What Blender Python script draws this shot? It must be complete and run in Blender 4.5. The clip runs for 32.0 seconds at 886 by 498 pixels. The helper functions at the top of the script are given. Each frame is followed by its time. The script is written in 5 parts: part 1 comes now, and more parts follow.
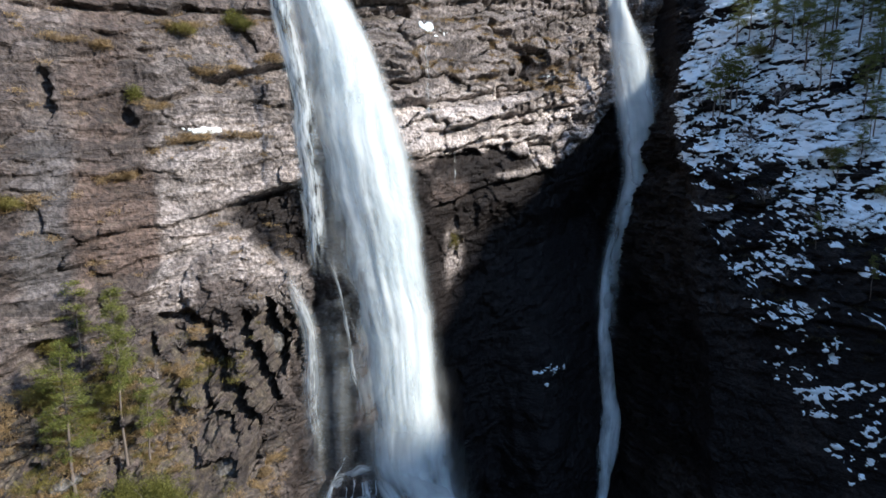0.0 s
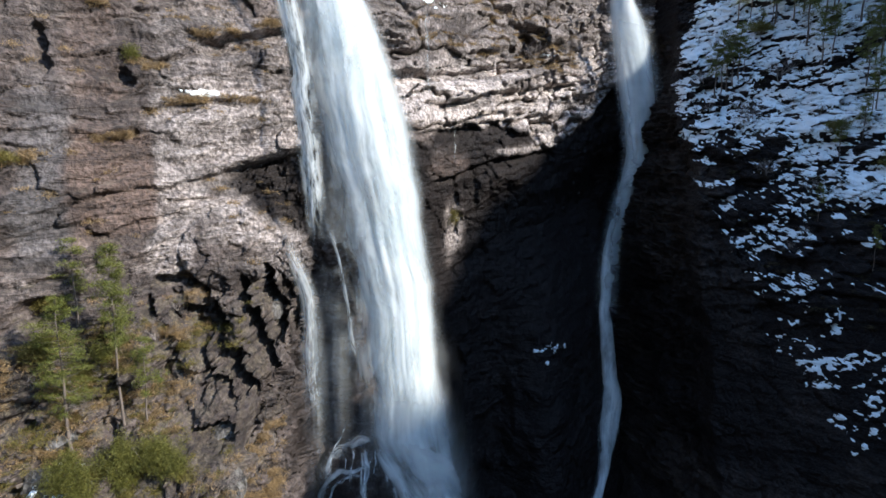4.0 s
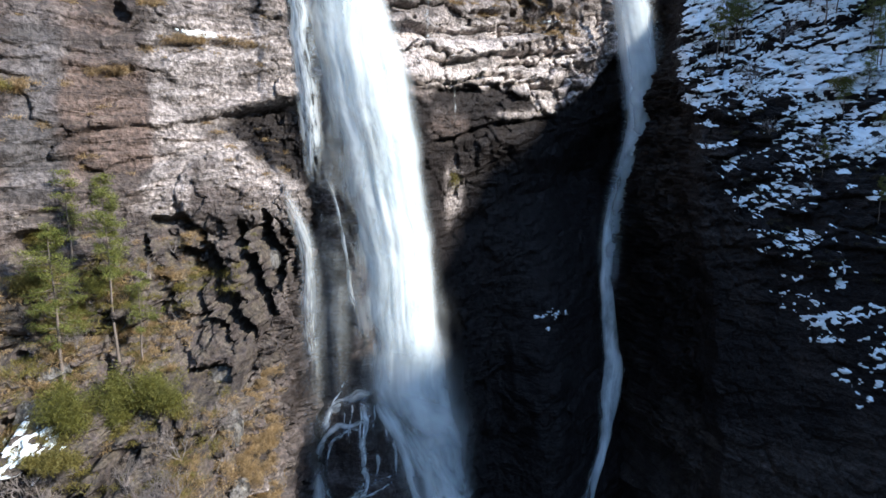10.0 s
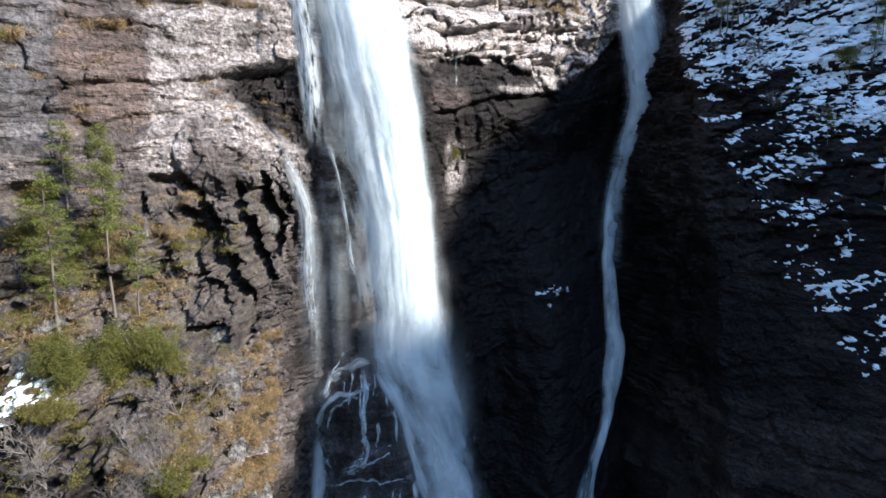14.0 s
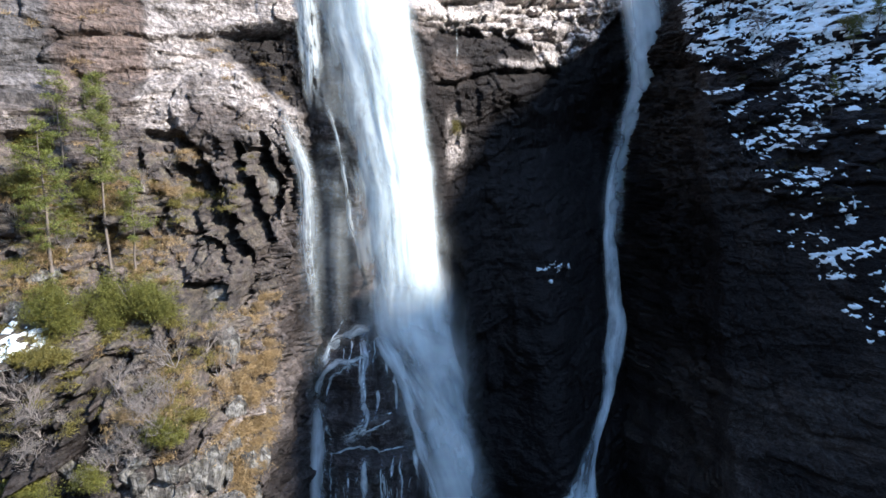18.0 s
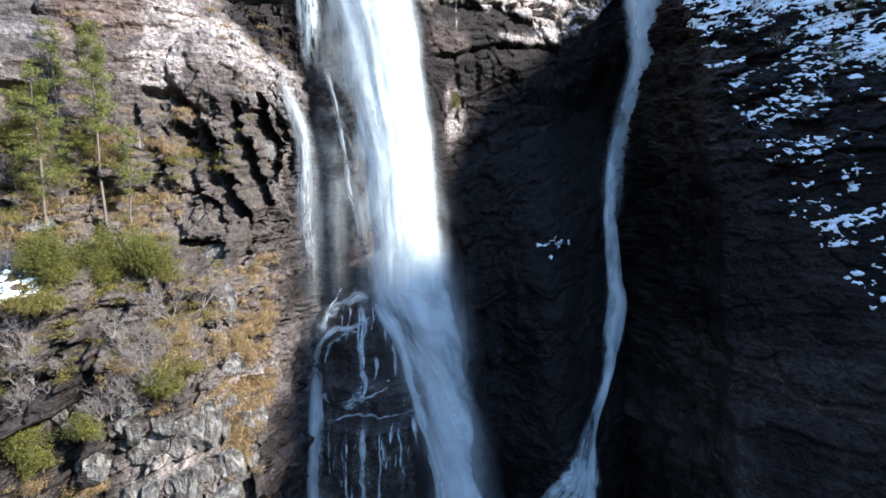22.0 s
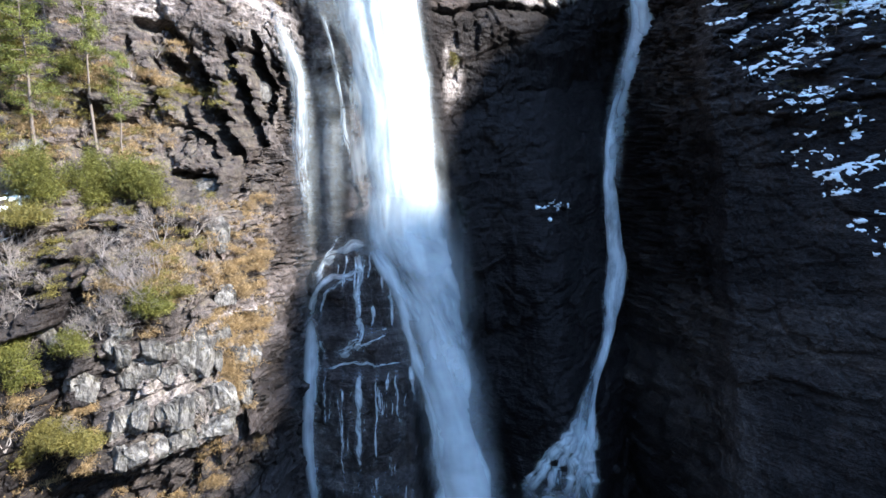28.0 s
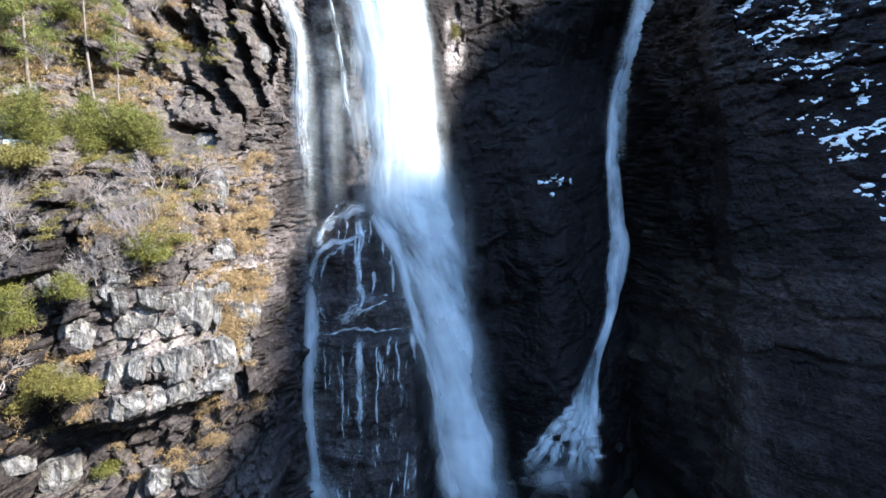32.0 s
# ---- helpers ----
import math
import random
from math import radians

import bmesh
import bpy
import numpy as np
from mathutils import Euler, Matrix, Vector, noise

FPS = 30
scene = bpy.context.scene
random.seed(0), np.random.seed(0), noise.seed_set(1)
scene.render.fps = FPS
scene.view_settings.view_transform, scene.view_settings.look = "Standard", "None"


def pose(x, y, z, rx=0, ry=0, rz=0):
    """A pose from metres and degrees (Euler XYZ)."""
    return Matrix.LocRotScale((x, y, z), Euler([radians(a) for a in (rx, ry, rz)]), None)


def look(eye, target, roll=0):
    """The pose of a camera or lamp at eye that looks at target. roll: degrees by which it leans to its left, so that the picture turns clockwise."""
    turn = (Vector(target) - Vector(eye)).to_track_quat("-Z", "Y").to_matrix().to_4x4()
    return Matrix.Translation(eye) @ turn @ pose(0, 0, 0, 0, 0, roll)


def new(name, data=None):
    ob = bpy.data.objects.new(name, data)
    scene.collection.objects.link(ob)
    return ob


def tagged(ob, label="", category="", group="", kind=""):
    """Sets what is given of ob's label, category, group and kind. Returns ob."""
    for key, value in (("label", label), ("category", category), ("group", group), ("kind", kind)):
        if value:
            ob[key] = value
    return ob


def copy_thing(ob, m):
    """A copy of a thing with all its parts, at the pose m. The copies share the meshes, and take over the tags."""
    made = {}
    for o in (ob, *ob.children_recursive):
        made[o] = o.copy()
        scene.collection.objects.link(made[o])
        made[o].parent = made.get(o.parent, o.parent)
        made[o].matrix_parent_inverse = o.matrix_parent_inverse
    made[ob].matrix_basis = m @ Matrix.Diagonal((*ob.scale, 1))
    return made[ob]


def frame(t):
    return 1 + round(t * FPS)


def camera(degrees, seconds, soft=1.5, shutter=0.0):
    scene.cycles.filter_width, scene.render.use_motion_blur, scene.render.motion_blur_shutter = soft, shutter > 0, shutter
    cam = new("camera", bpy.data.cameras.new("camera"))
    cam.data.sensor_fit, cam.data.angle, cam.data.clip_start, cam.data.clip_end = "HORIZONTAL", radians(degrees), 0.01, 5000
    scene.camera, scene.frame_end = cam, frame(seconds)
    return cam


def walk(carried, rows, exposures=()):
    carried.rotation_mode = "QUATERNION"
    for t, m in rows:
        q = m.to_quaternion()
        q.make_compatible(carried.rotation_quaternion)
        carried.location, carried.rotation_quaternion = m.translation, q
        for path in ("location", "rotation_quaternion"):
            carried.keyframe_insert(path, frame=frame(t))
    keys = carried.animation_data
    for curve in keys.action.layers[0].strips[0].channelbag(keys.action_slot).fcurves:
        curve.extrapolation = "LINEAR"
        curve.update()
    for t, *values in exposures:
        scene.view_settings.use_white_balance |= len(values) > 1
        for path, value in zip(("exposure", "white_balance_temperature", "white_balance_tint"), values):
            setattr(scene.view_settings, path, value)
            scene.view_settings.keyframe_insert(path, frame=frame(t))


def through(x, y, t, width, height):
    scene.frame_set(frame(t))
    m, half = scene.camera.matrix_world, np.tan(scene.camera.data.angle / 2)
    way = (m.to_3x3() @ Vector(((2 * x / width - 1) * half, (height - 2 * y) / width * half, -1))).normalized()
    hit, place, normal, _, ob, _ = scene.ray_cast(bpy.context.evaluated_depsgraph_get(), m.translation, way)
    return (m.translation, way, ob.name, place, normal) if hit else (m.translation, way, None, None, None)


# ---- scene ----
cam = camera(73.0, 32.0, soft=1.5)
METRES, EYE, TILT, LEAN, TURN = 22.0, 60.0, -9.56, 0.0, 0.0
ROWS = [
    (0, 0.0000, 0.0000, 0.0000, 0.000, 0.000, -0.000),
    (0.5, -0.0009, 0.0024, -0.0156, -0.008, 0.023, 0.008),
    (1, 0.0002, 0.0043, -0.0305, 0.000, 0.008, 0.000),
    (1.5, -0.0001, 0.0067, -0.0451, -0.008, 0.000, 0.008),
    (2, 0.0003, 0.0091, -0.0606, 0.008, 0.023, 0.008),
    (2.5, 0.0008, 0.0115, -0.0753, 0.008, 0.023, 0.008),
    (3, 0.0003, 0.0135, -0.0894, 0.000, 0.008, 0.008),
    (3.5, 0.0008, 0.0155, -0.1044, 0.008, 0.015, 0.008),
    (5.5, -0.0012, 0.0233, -0.1644, -0.023, -0.008, 0.008),
    (6, -0.0008, 0.0256, -0.1794, -0.015, -0.015, 0.000),
    (6.5, -0.0010, 0.0279, -0.1941, -0.023, -0.008, 0.008),
    (7, -0.0012, 0.0300, -0.2095, -0.023, -0.015, 0.008),
    (7.5, -0.0007, 0.0325, -0.2241, -0.015, -0.015, 0.008),
    (8, -0.0004, 0.0348, -0.2388, -0.015, -0.008, 0.008),
    (8.5, -0.0005, 0.0373, -0.2539, -0.008, -0.008, 0.015),
    (9, -0.0009, 0.0396, -0.2686, -0.023, -0.045, 0.008),
    (9.5, -0.0004, 0.0421, -0.2838, -0.015, -0.060, 0.008),
    (10, -0.0003, 0.0452, -0.3002, -0.015, -0.053, 0.000),
    (10.5, 0.0004, 0.0485, -0.3159, -0.008, -0.045, -0.000),
    (11, -0.0000, 0.0513, -0.3314, -0.015, -0.060, -0.008),
    (11.5, -0.0005, 0.0546, -0.3463, -0.015, -0.068, -0.015),
    (12, -0.0002, 0.0576, -0.3620, -0.000, -0.060, -0.023),
    (12.5, -0.0015, 0.0613, -0.3772, -0.008, -0.053, -0.023),
    (13, -0.0026, 0.0642, -0.3931, -0.008, -0.060, -0.030),
    (13.5, -0.0039, 0.0673, -0.4079, -0.015, -0.083, -0.045),
    (14, -0.0042, 0.0706, -0.4242, -0.008, -0.075, -0.053),
    (14.5, -0.0047, 0.0740, -0.4401, -0.015, -0.075, -0.060),
    (16.5, -0.0058, 0.0857, -0.5019, -0.023, -0.113, -0.098),
    (17, -0.0061, 0.0882, -0.5178, -0.023, -0.113, -0.098),
    (17.5, -0.0062, 0.0912, -0.5346, -0.023, -0.113, -0.098),
    (18, -0.0061, 0.0940, -0.5499, -0.008, -0.105, -0.098),
    (18.5, -0.0067, 0.0968, -0.5658, -0.023, -0.098, -0.090),
    (19, -0.0063, 0.0988, -0.5802, -0.023, -0.120, -0.090),
    (19.5, -0.0060, 0.1013, -0.5959, -0.023, -0.113, -0.098),
    (20, -0.0057, 0.1033, -0.6112, -0.023, -0.113, -0.098),
    (20.5, -0.0054, 0.1050, -0.6264, -0.030, -0.120, -0.105),
    (21, -0.0047, 0.1071, -0.6425, -0.023, -0.105, -0.090),
    (21.5, -0.0043, 0.1090, -0.6579, -0.030, -0.120, -0.098),
    (22, -0.0037, 0.1110, -0.6730, -0.030, -0.128, -0.098),
    (22.5, -0.0028, 0.1130, -0.6890, -0.030, -0.128, -0.098),
    (23, -0.0025, 0.1150, -0.7040, -0.038, -0.150, -0.098),
    (23.5, -0.0013, 0.1170, -0.7200, -0.038, -0.158, -0.105),
    (24, -0.0009, 0.1197, -0.7362, -0.045, -0.135, -0.098),
    (24.5, 0.0003, 0.1218, -0.7522, -0.038, -0.135, -0.105),
    (25, 0.0008, 0.1242, -0.7679, -0.045, -0.143, -0.098),
    (25.5, 0.0022, 0.1266, -0.7842, -0.038, -0.135, -0.098),
    (27.5, 0.0057, 0.1367, -0.8488, -0.038, -0.143, -0.128),
    (28, 0.0056, 0.1402, -0.8651, -0.038, -0.135, -0.113),
    (28.5, 0.0050, 0.1437, -0.8804, -0.045, -0.143, -0.120),
    (29, 0.0046, 0.1470, -0.8956, -0.038, -0.143, -0.113),
    (29.5, 0.0039, 0.1510, -0.9117, -0.038, -0.128, -0.113),
    (30, 0.0034, 0.1545, -0.9276, -0.030, -0.120, -0.113),
    (30.5, 0.0021, 0.1574, -0.9428, -0.045, -0.135, -0.135),
    (31, 0.0014, 0.1606, -0.9591, -0.045, -0.135, -0.128),
    (31.5, 0.0007, 0.1639, -0.9752, -0.030, -0.143, -0.128),
    (32, -0.0002, 0.1670, -0.9910, -0.030, -0.120, -0.128),
]
EXPOSURES = [(t, stops, 6080 - 12 * t, 7) for t, stops in ((0.0, 0.95), (6.0, 1.1), (12.0, 1.36), (18.0, 1.62), (24.0, 1.95), (28.0, 2.2), (32.0, 2.42))]
walk(cam, [(t, pose(0, 0, EYE, TILT, LEAN, TURN) @ pose(METRES * x, METRES * y, METRES * z, 90 + pitch, roll, yaw)) for t, x, y, z, yaw, pitch, roll in ROWS], EXPOSURES)

# ---- light: low spring sun from the right, clear sky ----
SUN = Vector((0.79, -0.26, 0.555)).normalized()
world = bpy.data.worlds.new("sky")
scene.world = world
world.use_nodes = True
wn = world.node_tree.nodes
wl = world.node_tree.links
sky = wn.new("ShaderNodeTexSky")
sky.sky_type = "NISHITA"
sky.sun_disc = False
sky.dust_density = 0.1
sky.ozone_density = 0.8
sky.sun_elevation = math.asin(SUN.z)
sky.sun_rotation = math.atan2(SUN.x, SUN.y)
wn["Background"].inputs["Strength"].default_value = 0.2
wl.new(sky.outputs["Color"], wn["Background"].inputs["Color"])

sun_data = bpy.data.lights.new("sun", "SUN")
sun_data.energy = 4.2
sun_data.angle = radians(2.8)
sun_data.color = (1.0, 0.90, 0.79)
sun = new("sun", sun_data)
sun.matrix_world = look(SUN * 200, (0, 0, 0))

# ---- materials ----
class Nodes:
    """A short hand for a node material."""

    def __init__(self, name, rough=0.8, spec=0.3):
        self.m = bpy.data.materials.new(name)
        self.m.use_nodes = True
        self.t = self.m.node_tree
        self.b = self.t.nodes["Principled BSDF"]
        self.b.inputs["Roughness"].default_value = rough
        self.b.inputs["Specular IOR Level"].default_value = spec
        self.g = self.t.nodes.new("ShaderNodeNewGeometry")
        self.c = self.t.nodes.new("ShaderNodeTexCoord")

    def put(self, socket, value):
        if isinstance(value, bpy.types.NodeSocket):
            self.t.links.new(value, socket)
        elif value is not None:
            socket.default_value = value

    def scaled(self, sx, sy, sz, rot=(0, 0, 0)):
        n = self.t.nodes.new("ShaderNodeMapping")
        n.inputs["Scale"].default_value = (sx, sy, sz)
        n.inputs["Rotation"].default_value = [radians(a) for a in rot]
        self.t.links.new(self.c.outputs["Object"], n.inputs["Vector"])
        return n.outputs[0]

    def noise(self, scale, detail=4.0, rough=0.55, vec=None, warp=0.0):
        n = self.t.nodes.new("ShaderNodeTexNoise")
        n.inputs["Scale"].default_value = scale
        n.inputs["Detail"].default_value = detail
        n.inputs["Roughness"].default_value = rough
        n.inputs["Distortion"].default_value = warp
        self.put(n.inputs["Vector"], vec if vec is not None else self.c.outputs["Object"])
        return n.outputs[0]

    def cracks(self, scale, vec=None):
        n = self.t.nodes.new("ShaderNodeTexVoronoi")
        n.feature = "DISTANCE_TO_EDGE"
        n.inputs["Scale"].default_value = scale
        self.put(n.inputs["Vector"], vec if vec is not None else self.c.outputs["Object"])
        return n.outputs["Distance"]

    def cells(self, scale, vec=None):
        """A value for each of many irregular cells."""
        n = self.t.nodes.new("ShaderNodeTexVoronoi")
        n.inputs["Scale"].default_value = scale
        self.put(n.inputs["Vector"], vec if vec is not None else self.c.outputs["Object"])
        one = self.t.nodes.new("ShaderNodeSeparateColor")
        self.t.links.new(n.outputs["Color"], one.inputs[0])
        return one.outputs[0]

    def ramp(self, fac, stops):
        n = self.t.nodes.new("ShaderNodeValToRGB")
        while len(n.color_ramp.elements) < len(stops):
            n.color_ramp.elements.new(0.5)
        for e, (p, c) in zip(n.color_ramp.elements, stops):
            e.position = p
            e.color = (*c, 1) if isinstance(c, tuple) else (c, c, c, 1)
        self.put(n.inputs["Fac"], fac)
        return n.outputs["Color"]

    def mix(self, fac, a, b, how="MIX"):
        n = self.t.nodes.new("ShaderNodeMix")
        n.data_type, n.blend_type = "RGBA", how
        self.put(n.inputs["Factor"], fac)
        for s, v in ((n.inputs["A"], a), (n.inputs["B"], b)):
            self.put(s, (*v, 1) if isinstance(v, tuple) else v)
        return n.outputs["Result"]

    def math(self, op, a, b=None, clamp=False):
        n = self.t.nodes.new("ShaderNodeMath")
        n.operation, n.use_clamp = op, clamp
        self.put(n.inputs[0], a)
        self.put(n.inputs[1], b)
        return n.outputs[0]

    def attr(self, name):
        n = self.t.nodes.new("ShaderNodeAttribute")
        n.attribute_name = name
        return n.outputs["Fac"]

    def random(self):
        n = self.t.nodes.new("ShaderNodeObjectInfo")
        return n.outputs["Random"]

    def bump(self, height, strength=0.5, distance=0.1):
        n = self.t.nodes.new("ShaderNodeBump")
        n.inputs["Strength"].default_value = strength
        n.inputs["Distance"].default_value = distance
        self.put(n.inputs["Height"], height)
        self.t.links.new(n.outputs[0], self.b.inputs["Normal"])

    def colour(self, value):
        self.put(self.b.inputs["Base Color"], (*value, 1) if isinstance(value, tuple) else value)
        return self.m


def rock_material():
    """Banded gneiss: grey and brown slabs, pale in patches, dark and glossy where wet or painted as shade."""
    n = Nodes("gneiss", 0.75, 0.4)
    lay = n.scaled(0.35, 0.35, 1.5, (0, 17, 0))
    big = n.noise(0.17, 4, 0.55, warp=0.8)
    mid = n.noise(1.1, 6, 0.6)
    fine = n.noise(3.6, 3, 0.55)
    band = n.noise(0.9, 6, 0.62, vec=n.scaled(0.22, 0.3, 2.0, (0, 17, 0)), warp=0.8)
    drip = n.noise(1.0, 5, 0.6, vec=n.scaled(1.3, 1.0, 0.07), warp=0.3)
    tone = n.math("ADD", n.math("MULTIPLY", big, 0.55), n.math("MULTIPLY", band, 0.45))
    dry = n.ramp(tone, [(0.34, (0.048, 0.038, 0.034)), (0.5, (0.108, 0.090, 0.082)), (0.64, (0.205, 0.182, 0.169))])
    dry = n.mix(n.ramp(band, [(0.55, 0.0), (0.68, 0.5)]), dry, (0.115, 0.083, 0.075))
    dry = n.mix(n.ramp(mid, [(0.52, 0.0), (0.72, 0.4)]), dry, (0.36, 0.335, 0.32))
    dry = n.mix(n.ramp(mid, [(0.30, 0.6), (0.45, 0.0)]), dry, (0.055, 0.046, 0.044))
    dry = n.mix(n.ramp(drip, [(0.52, 0.0), (0.68, 0.65)]), dry, (0.062, 0.053, 0.051))
    pale = n.mix(n.ramp(n.math("ADD", n.math("MULTIPLY", band, 0.6), n.math("MULTIPLY", fine, 0.4)), [(0.38, 0.0), (0.60, 1.0)]), (0.40, 0.36, 0.34), (0.72, 0.69, 0.665))
    pale = n.mix(n.ramp(drip, [(0.50, 0.0), (0.70, 0.55)]), pale, (0.20, 0.172, 0.16))
    dry = n.mix(n.math("MULTIPLY", n.attr("pale"), n.ramp(mid, [(0.30, 0.3), (0.50, 1.0)])), dry, pale)
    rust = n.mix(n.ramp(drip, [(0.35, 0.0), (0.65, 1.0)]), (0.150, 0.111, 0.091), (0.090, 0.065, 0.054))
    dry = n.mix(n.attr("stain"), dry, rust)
    dry = n.mix(n.attr("grey"), dry, n.mix(n.ramp(drip, [(0.35, 0.0), (0.65, 1.0)]), (0.165, 0.160, 0.162), (0.095, 0.090, 0.092)))
    dry = n.mix(1.0, dry, n.ramp(n.cells(0.6, lay), [(0.05, 0.62), (0.5, 0.95), (0.95, 1.3)]), "MULTIPLY")
    # near-black tone, for wet rock and for shade put into the colour
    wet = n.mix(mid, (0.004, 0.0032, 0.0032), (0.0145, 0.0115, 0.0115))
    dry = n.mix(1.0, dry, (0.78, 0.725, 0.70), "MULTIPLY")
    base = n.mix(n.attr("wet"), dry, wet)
    moss = n.mix(n.noise(2.5, 4), (0.155, 0.125, 0.082), (0.062, 0.052, 0.035))
    cover = n.math("MULTIPLY", n.math("MULTIPLY", n.attr("moss"), n.math("SUBTRACT", 1.0, n.attr("wet"), True)), n.ramp(n.noise(1.1, 5, 0.6), [(0.40, 0.0), (0.56, 0.85)]))
    moss = n.mix(1.0, moss, n.ramp(n.noise(6.0, 6, 0.7), [(0.3, 0.3), (0.5, 0.85), (0.7, 1.5)]), "MULTIPLY")
    base = n.mix(cover, base, moss)
    base = n.mix(1.0, base, n.ramp(fine, [(0.33, 0.5), (0.5, 0.95), (0.66, 1.4)]), "MULTIPLY")
    base = n.mix(n.ramp(n.noise(2.2, 6, 0.7, vec=n.scaled(0.6, 0.6, 1.4, (0, 17, 0)), warp=1.2), [(0.30, 0.85), (0.42, 0.0)]), base, (0.022, 0.019, 0.018))
    base = n.mix(n.ramp(n.cracks(0.42, n.scaled(0.55, 0.55, 1.5, (0, 17, 0))), [(0.0, 0.55), (0.022, 0.0)]), base, (0.03, 0.026, 0.025))
    n.put(n.b.inputs["Specular IOR Level"], n.math("SUBTRACT", 0.4, n.math("MULTIPLY", n.attr("wet"), 0.28)))
    n.put(n.b.inputs["Roughness"], n.math("SUBTRACT", 0.8, n.math("MULTIPLY", n.attr("wet"), 0.32)))
    height = n.math("ADD", n.math("MULTIPLY", mid, 0.9), n.math("ADD", n.math("MULTIPLY", fine, 0.5), n.math("MULTIPLY", band, 0.8)))
    n.bump(height, 1.0, 0.42)
    return n.colour(base)


def boulder_material():
    n = Nodes("pale_boulder", 0.8, 0.3)
    mid, fine = n.noise(1.5, 6, 0.6), n.noise(8.0, 5, 0.65)
    base = n.ramp(mid, [(0.30, (0.10, 0.09, 0.083)), (0.45, (0.20, 0.185, 0.17)), (0.62, (0.36, 0.345, 0.32))])
    base = n.mix(n.ramp(n.noise(2.4, 4), [(0.55, 0.0), (0.66, 0.7)]), base, (0.12, 0.10, 0.045))
    drip = n.noise(1.0, 5, 0.65, vec=n.scaled(2.6, 2.6, 0.6))
    base = n.mix(n.ramp(drip, [(0.52, 0.0), (0.62, 0.85)]), base, (0.04, 0.036, 0.034))
    base = n.mix(n.ramp(drip, [(0.30, 0.9), (0.46, 0.0)]), base, (0.50, 0.48, 0.45))
    tint = n.math("ADD", n.math("MULTIPLY", n.random(), 0.5), 0.5)
    base = n.mix(1.0, base, n.mix(tint, (0.22, 0.22, 0.22), (0.74, 0.73, 0.72)), "MULTIPLY")
    base = n.mix(1.0, base, n.ramp(n.noise(0.8, 4, 0.6), [(0.35, 0.5), (0.6, 1.05)]), "MULTIPLY")
    n.bump(n.math("ADD", mid, n.math("ADD", drip, n.math("MULTIPLY", fine, 0.4))), 0.9, 0.3)
    return n.colour(base)


def wet_material():
    n = Nodes("wet_stone", 0.4, 0.3)
    mid = n.noise(1.2, 5, 0.6)
    n.bump(mid, 0.7, 0.2)
    return n.colour(n.mix(mid, (0.008, 0.007, 0.007), (0.045, 0.038, 0.036)))


def snow_material():
    n = Nodes("snow", 0.65, 0.3)
    n.bump(n.noise(2.2, 6, 0.6), 0.5, 0.2)
    n.b.inputs["Subsurface Weight"].default_value = 0.0
    return n.colour(n.mix(n.ramp(n.noise(0.9, 6, 0.65), [(0.3, 0.0), (0.7, 1.0)]), (0.66, 0.74, 0.78), (0.86, 0.91, 0.93)))


def water_material(name, lo, hi, across=34.0, along=0.10, gain=1.0):
    """Falling white water: thin, torn into long streaks, clear between them."""
    n = Nodes(name, 0.55, 0.25)
    uv = n.t.nodes.new("ShaderNodeMapping")
    uv.inputs["Scale"].default_value = (across, along, 1)
    n.t.links.new(n.c.outputs["UV"], uv.inputs["Vector"])
    uv2 = n.t.nodes.new("ShaderNodeMapping")
    uv2.inputs["Scale"].default_value = (across * 0.3, along * 1.6, 1)
    uv2.inputs["Location"].default_value = (3.1, 7.7, 0)
    n.t.links.new(n.c.outputs["UV"], uv2.inputs["Vector"])
    a = n.noise(1.0, 4, 0.55, vec=uv.outputs[0], warp=0.5)
    b = n.noise(1.0, 4, 0.55, vec=uv2.outputs[0], warp=0.6)
    streak = n.math("ADD", n.math("MULTIPLY", a, 0.42), n.math("MULTIPLY", b, 0.58))
    uv3 = n.t.nodes.new("ShaderNodeMapping")
    uv3.inputs["Scale"].default_value = (across * 0.2, along * 0.55, 1)
    n.t.links.new(n.c.outputs["UV"], uv3.inputs["Vector"])
    lump = n.noise(1.0, 5, 0.6, vec=uv3.outputs[0], warp=0.9)
    cover = n.math("ADD", n.attr("dense"), n.math("ADD", n.math("MULTIPLY", n.math("SUBTRACT", streak, 0.5), 2.2), n.math("MULTIPLY", n.math("SUBTRACT", lump, 0.5), 2.4)))
    alpha = n.ramp(cover, [(lo, 0.0), (hi, 1.0)])
    alpha = n.math("MULTIPLY", alpha, n.math("MULTIPLY", n.attr("edge"), gain), True)
    col = n.mix(n.ramp(lump, [(0.3, 0.0), (0.7, 1.0)]), (0.72, 0.82, 0.845), (0.91, 0.935, 0.925))
    n.bump(n.math("ADD", streak, lump), 0.3, 0.4)
    n.colour(col)
    thin = n.t.nodes.new("ShaderNodeBsdfTranslucent")
    body = n.t.nodes.new("ShaderNodeMixShader")
    body.inputs[0].default_value = 0.45
    clear = n.t.nodes.new("ShaderNodeBsdfTransparent")
    whole = n.t.nodes.new("ShaderNodeMixShader")
    n.put(thin.inputs["Color"], col)
    n.put(body.inputs[1], n.b.outputs[0])
    n.put(body.inputs[2], thin.outputs[0])
    n.put(whole.inputs[0], alpha)
    n.put(whole.inputs[1], clear.outputs[0])
    n.put(whole.inputs[2], body.outputs[0])
    n.put(n.t.nodes["Material Output"].inputs["Surface"], whole.outputs[0])
    return n.m


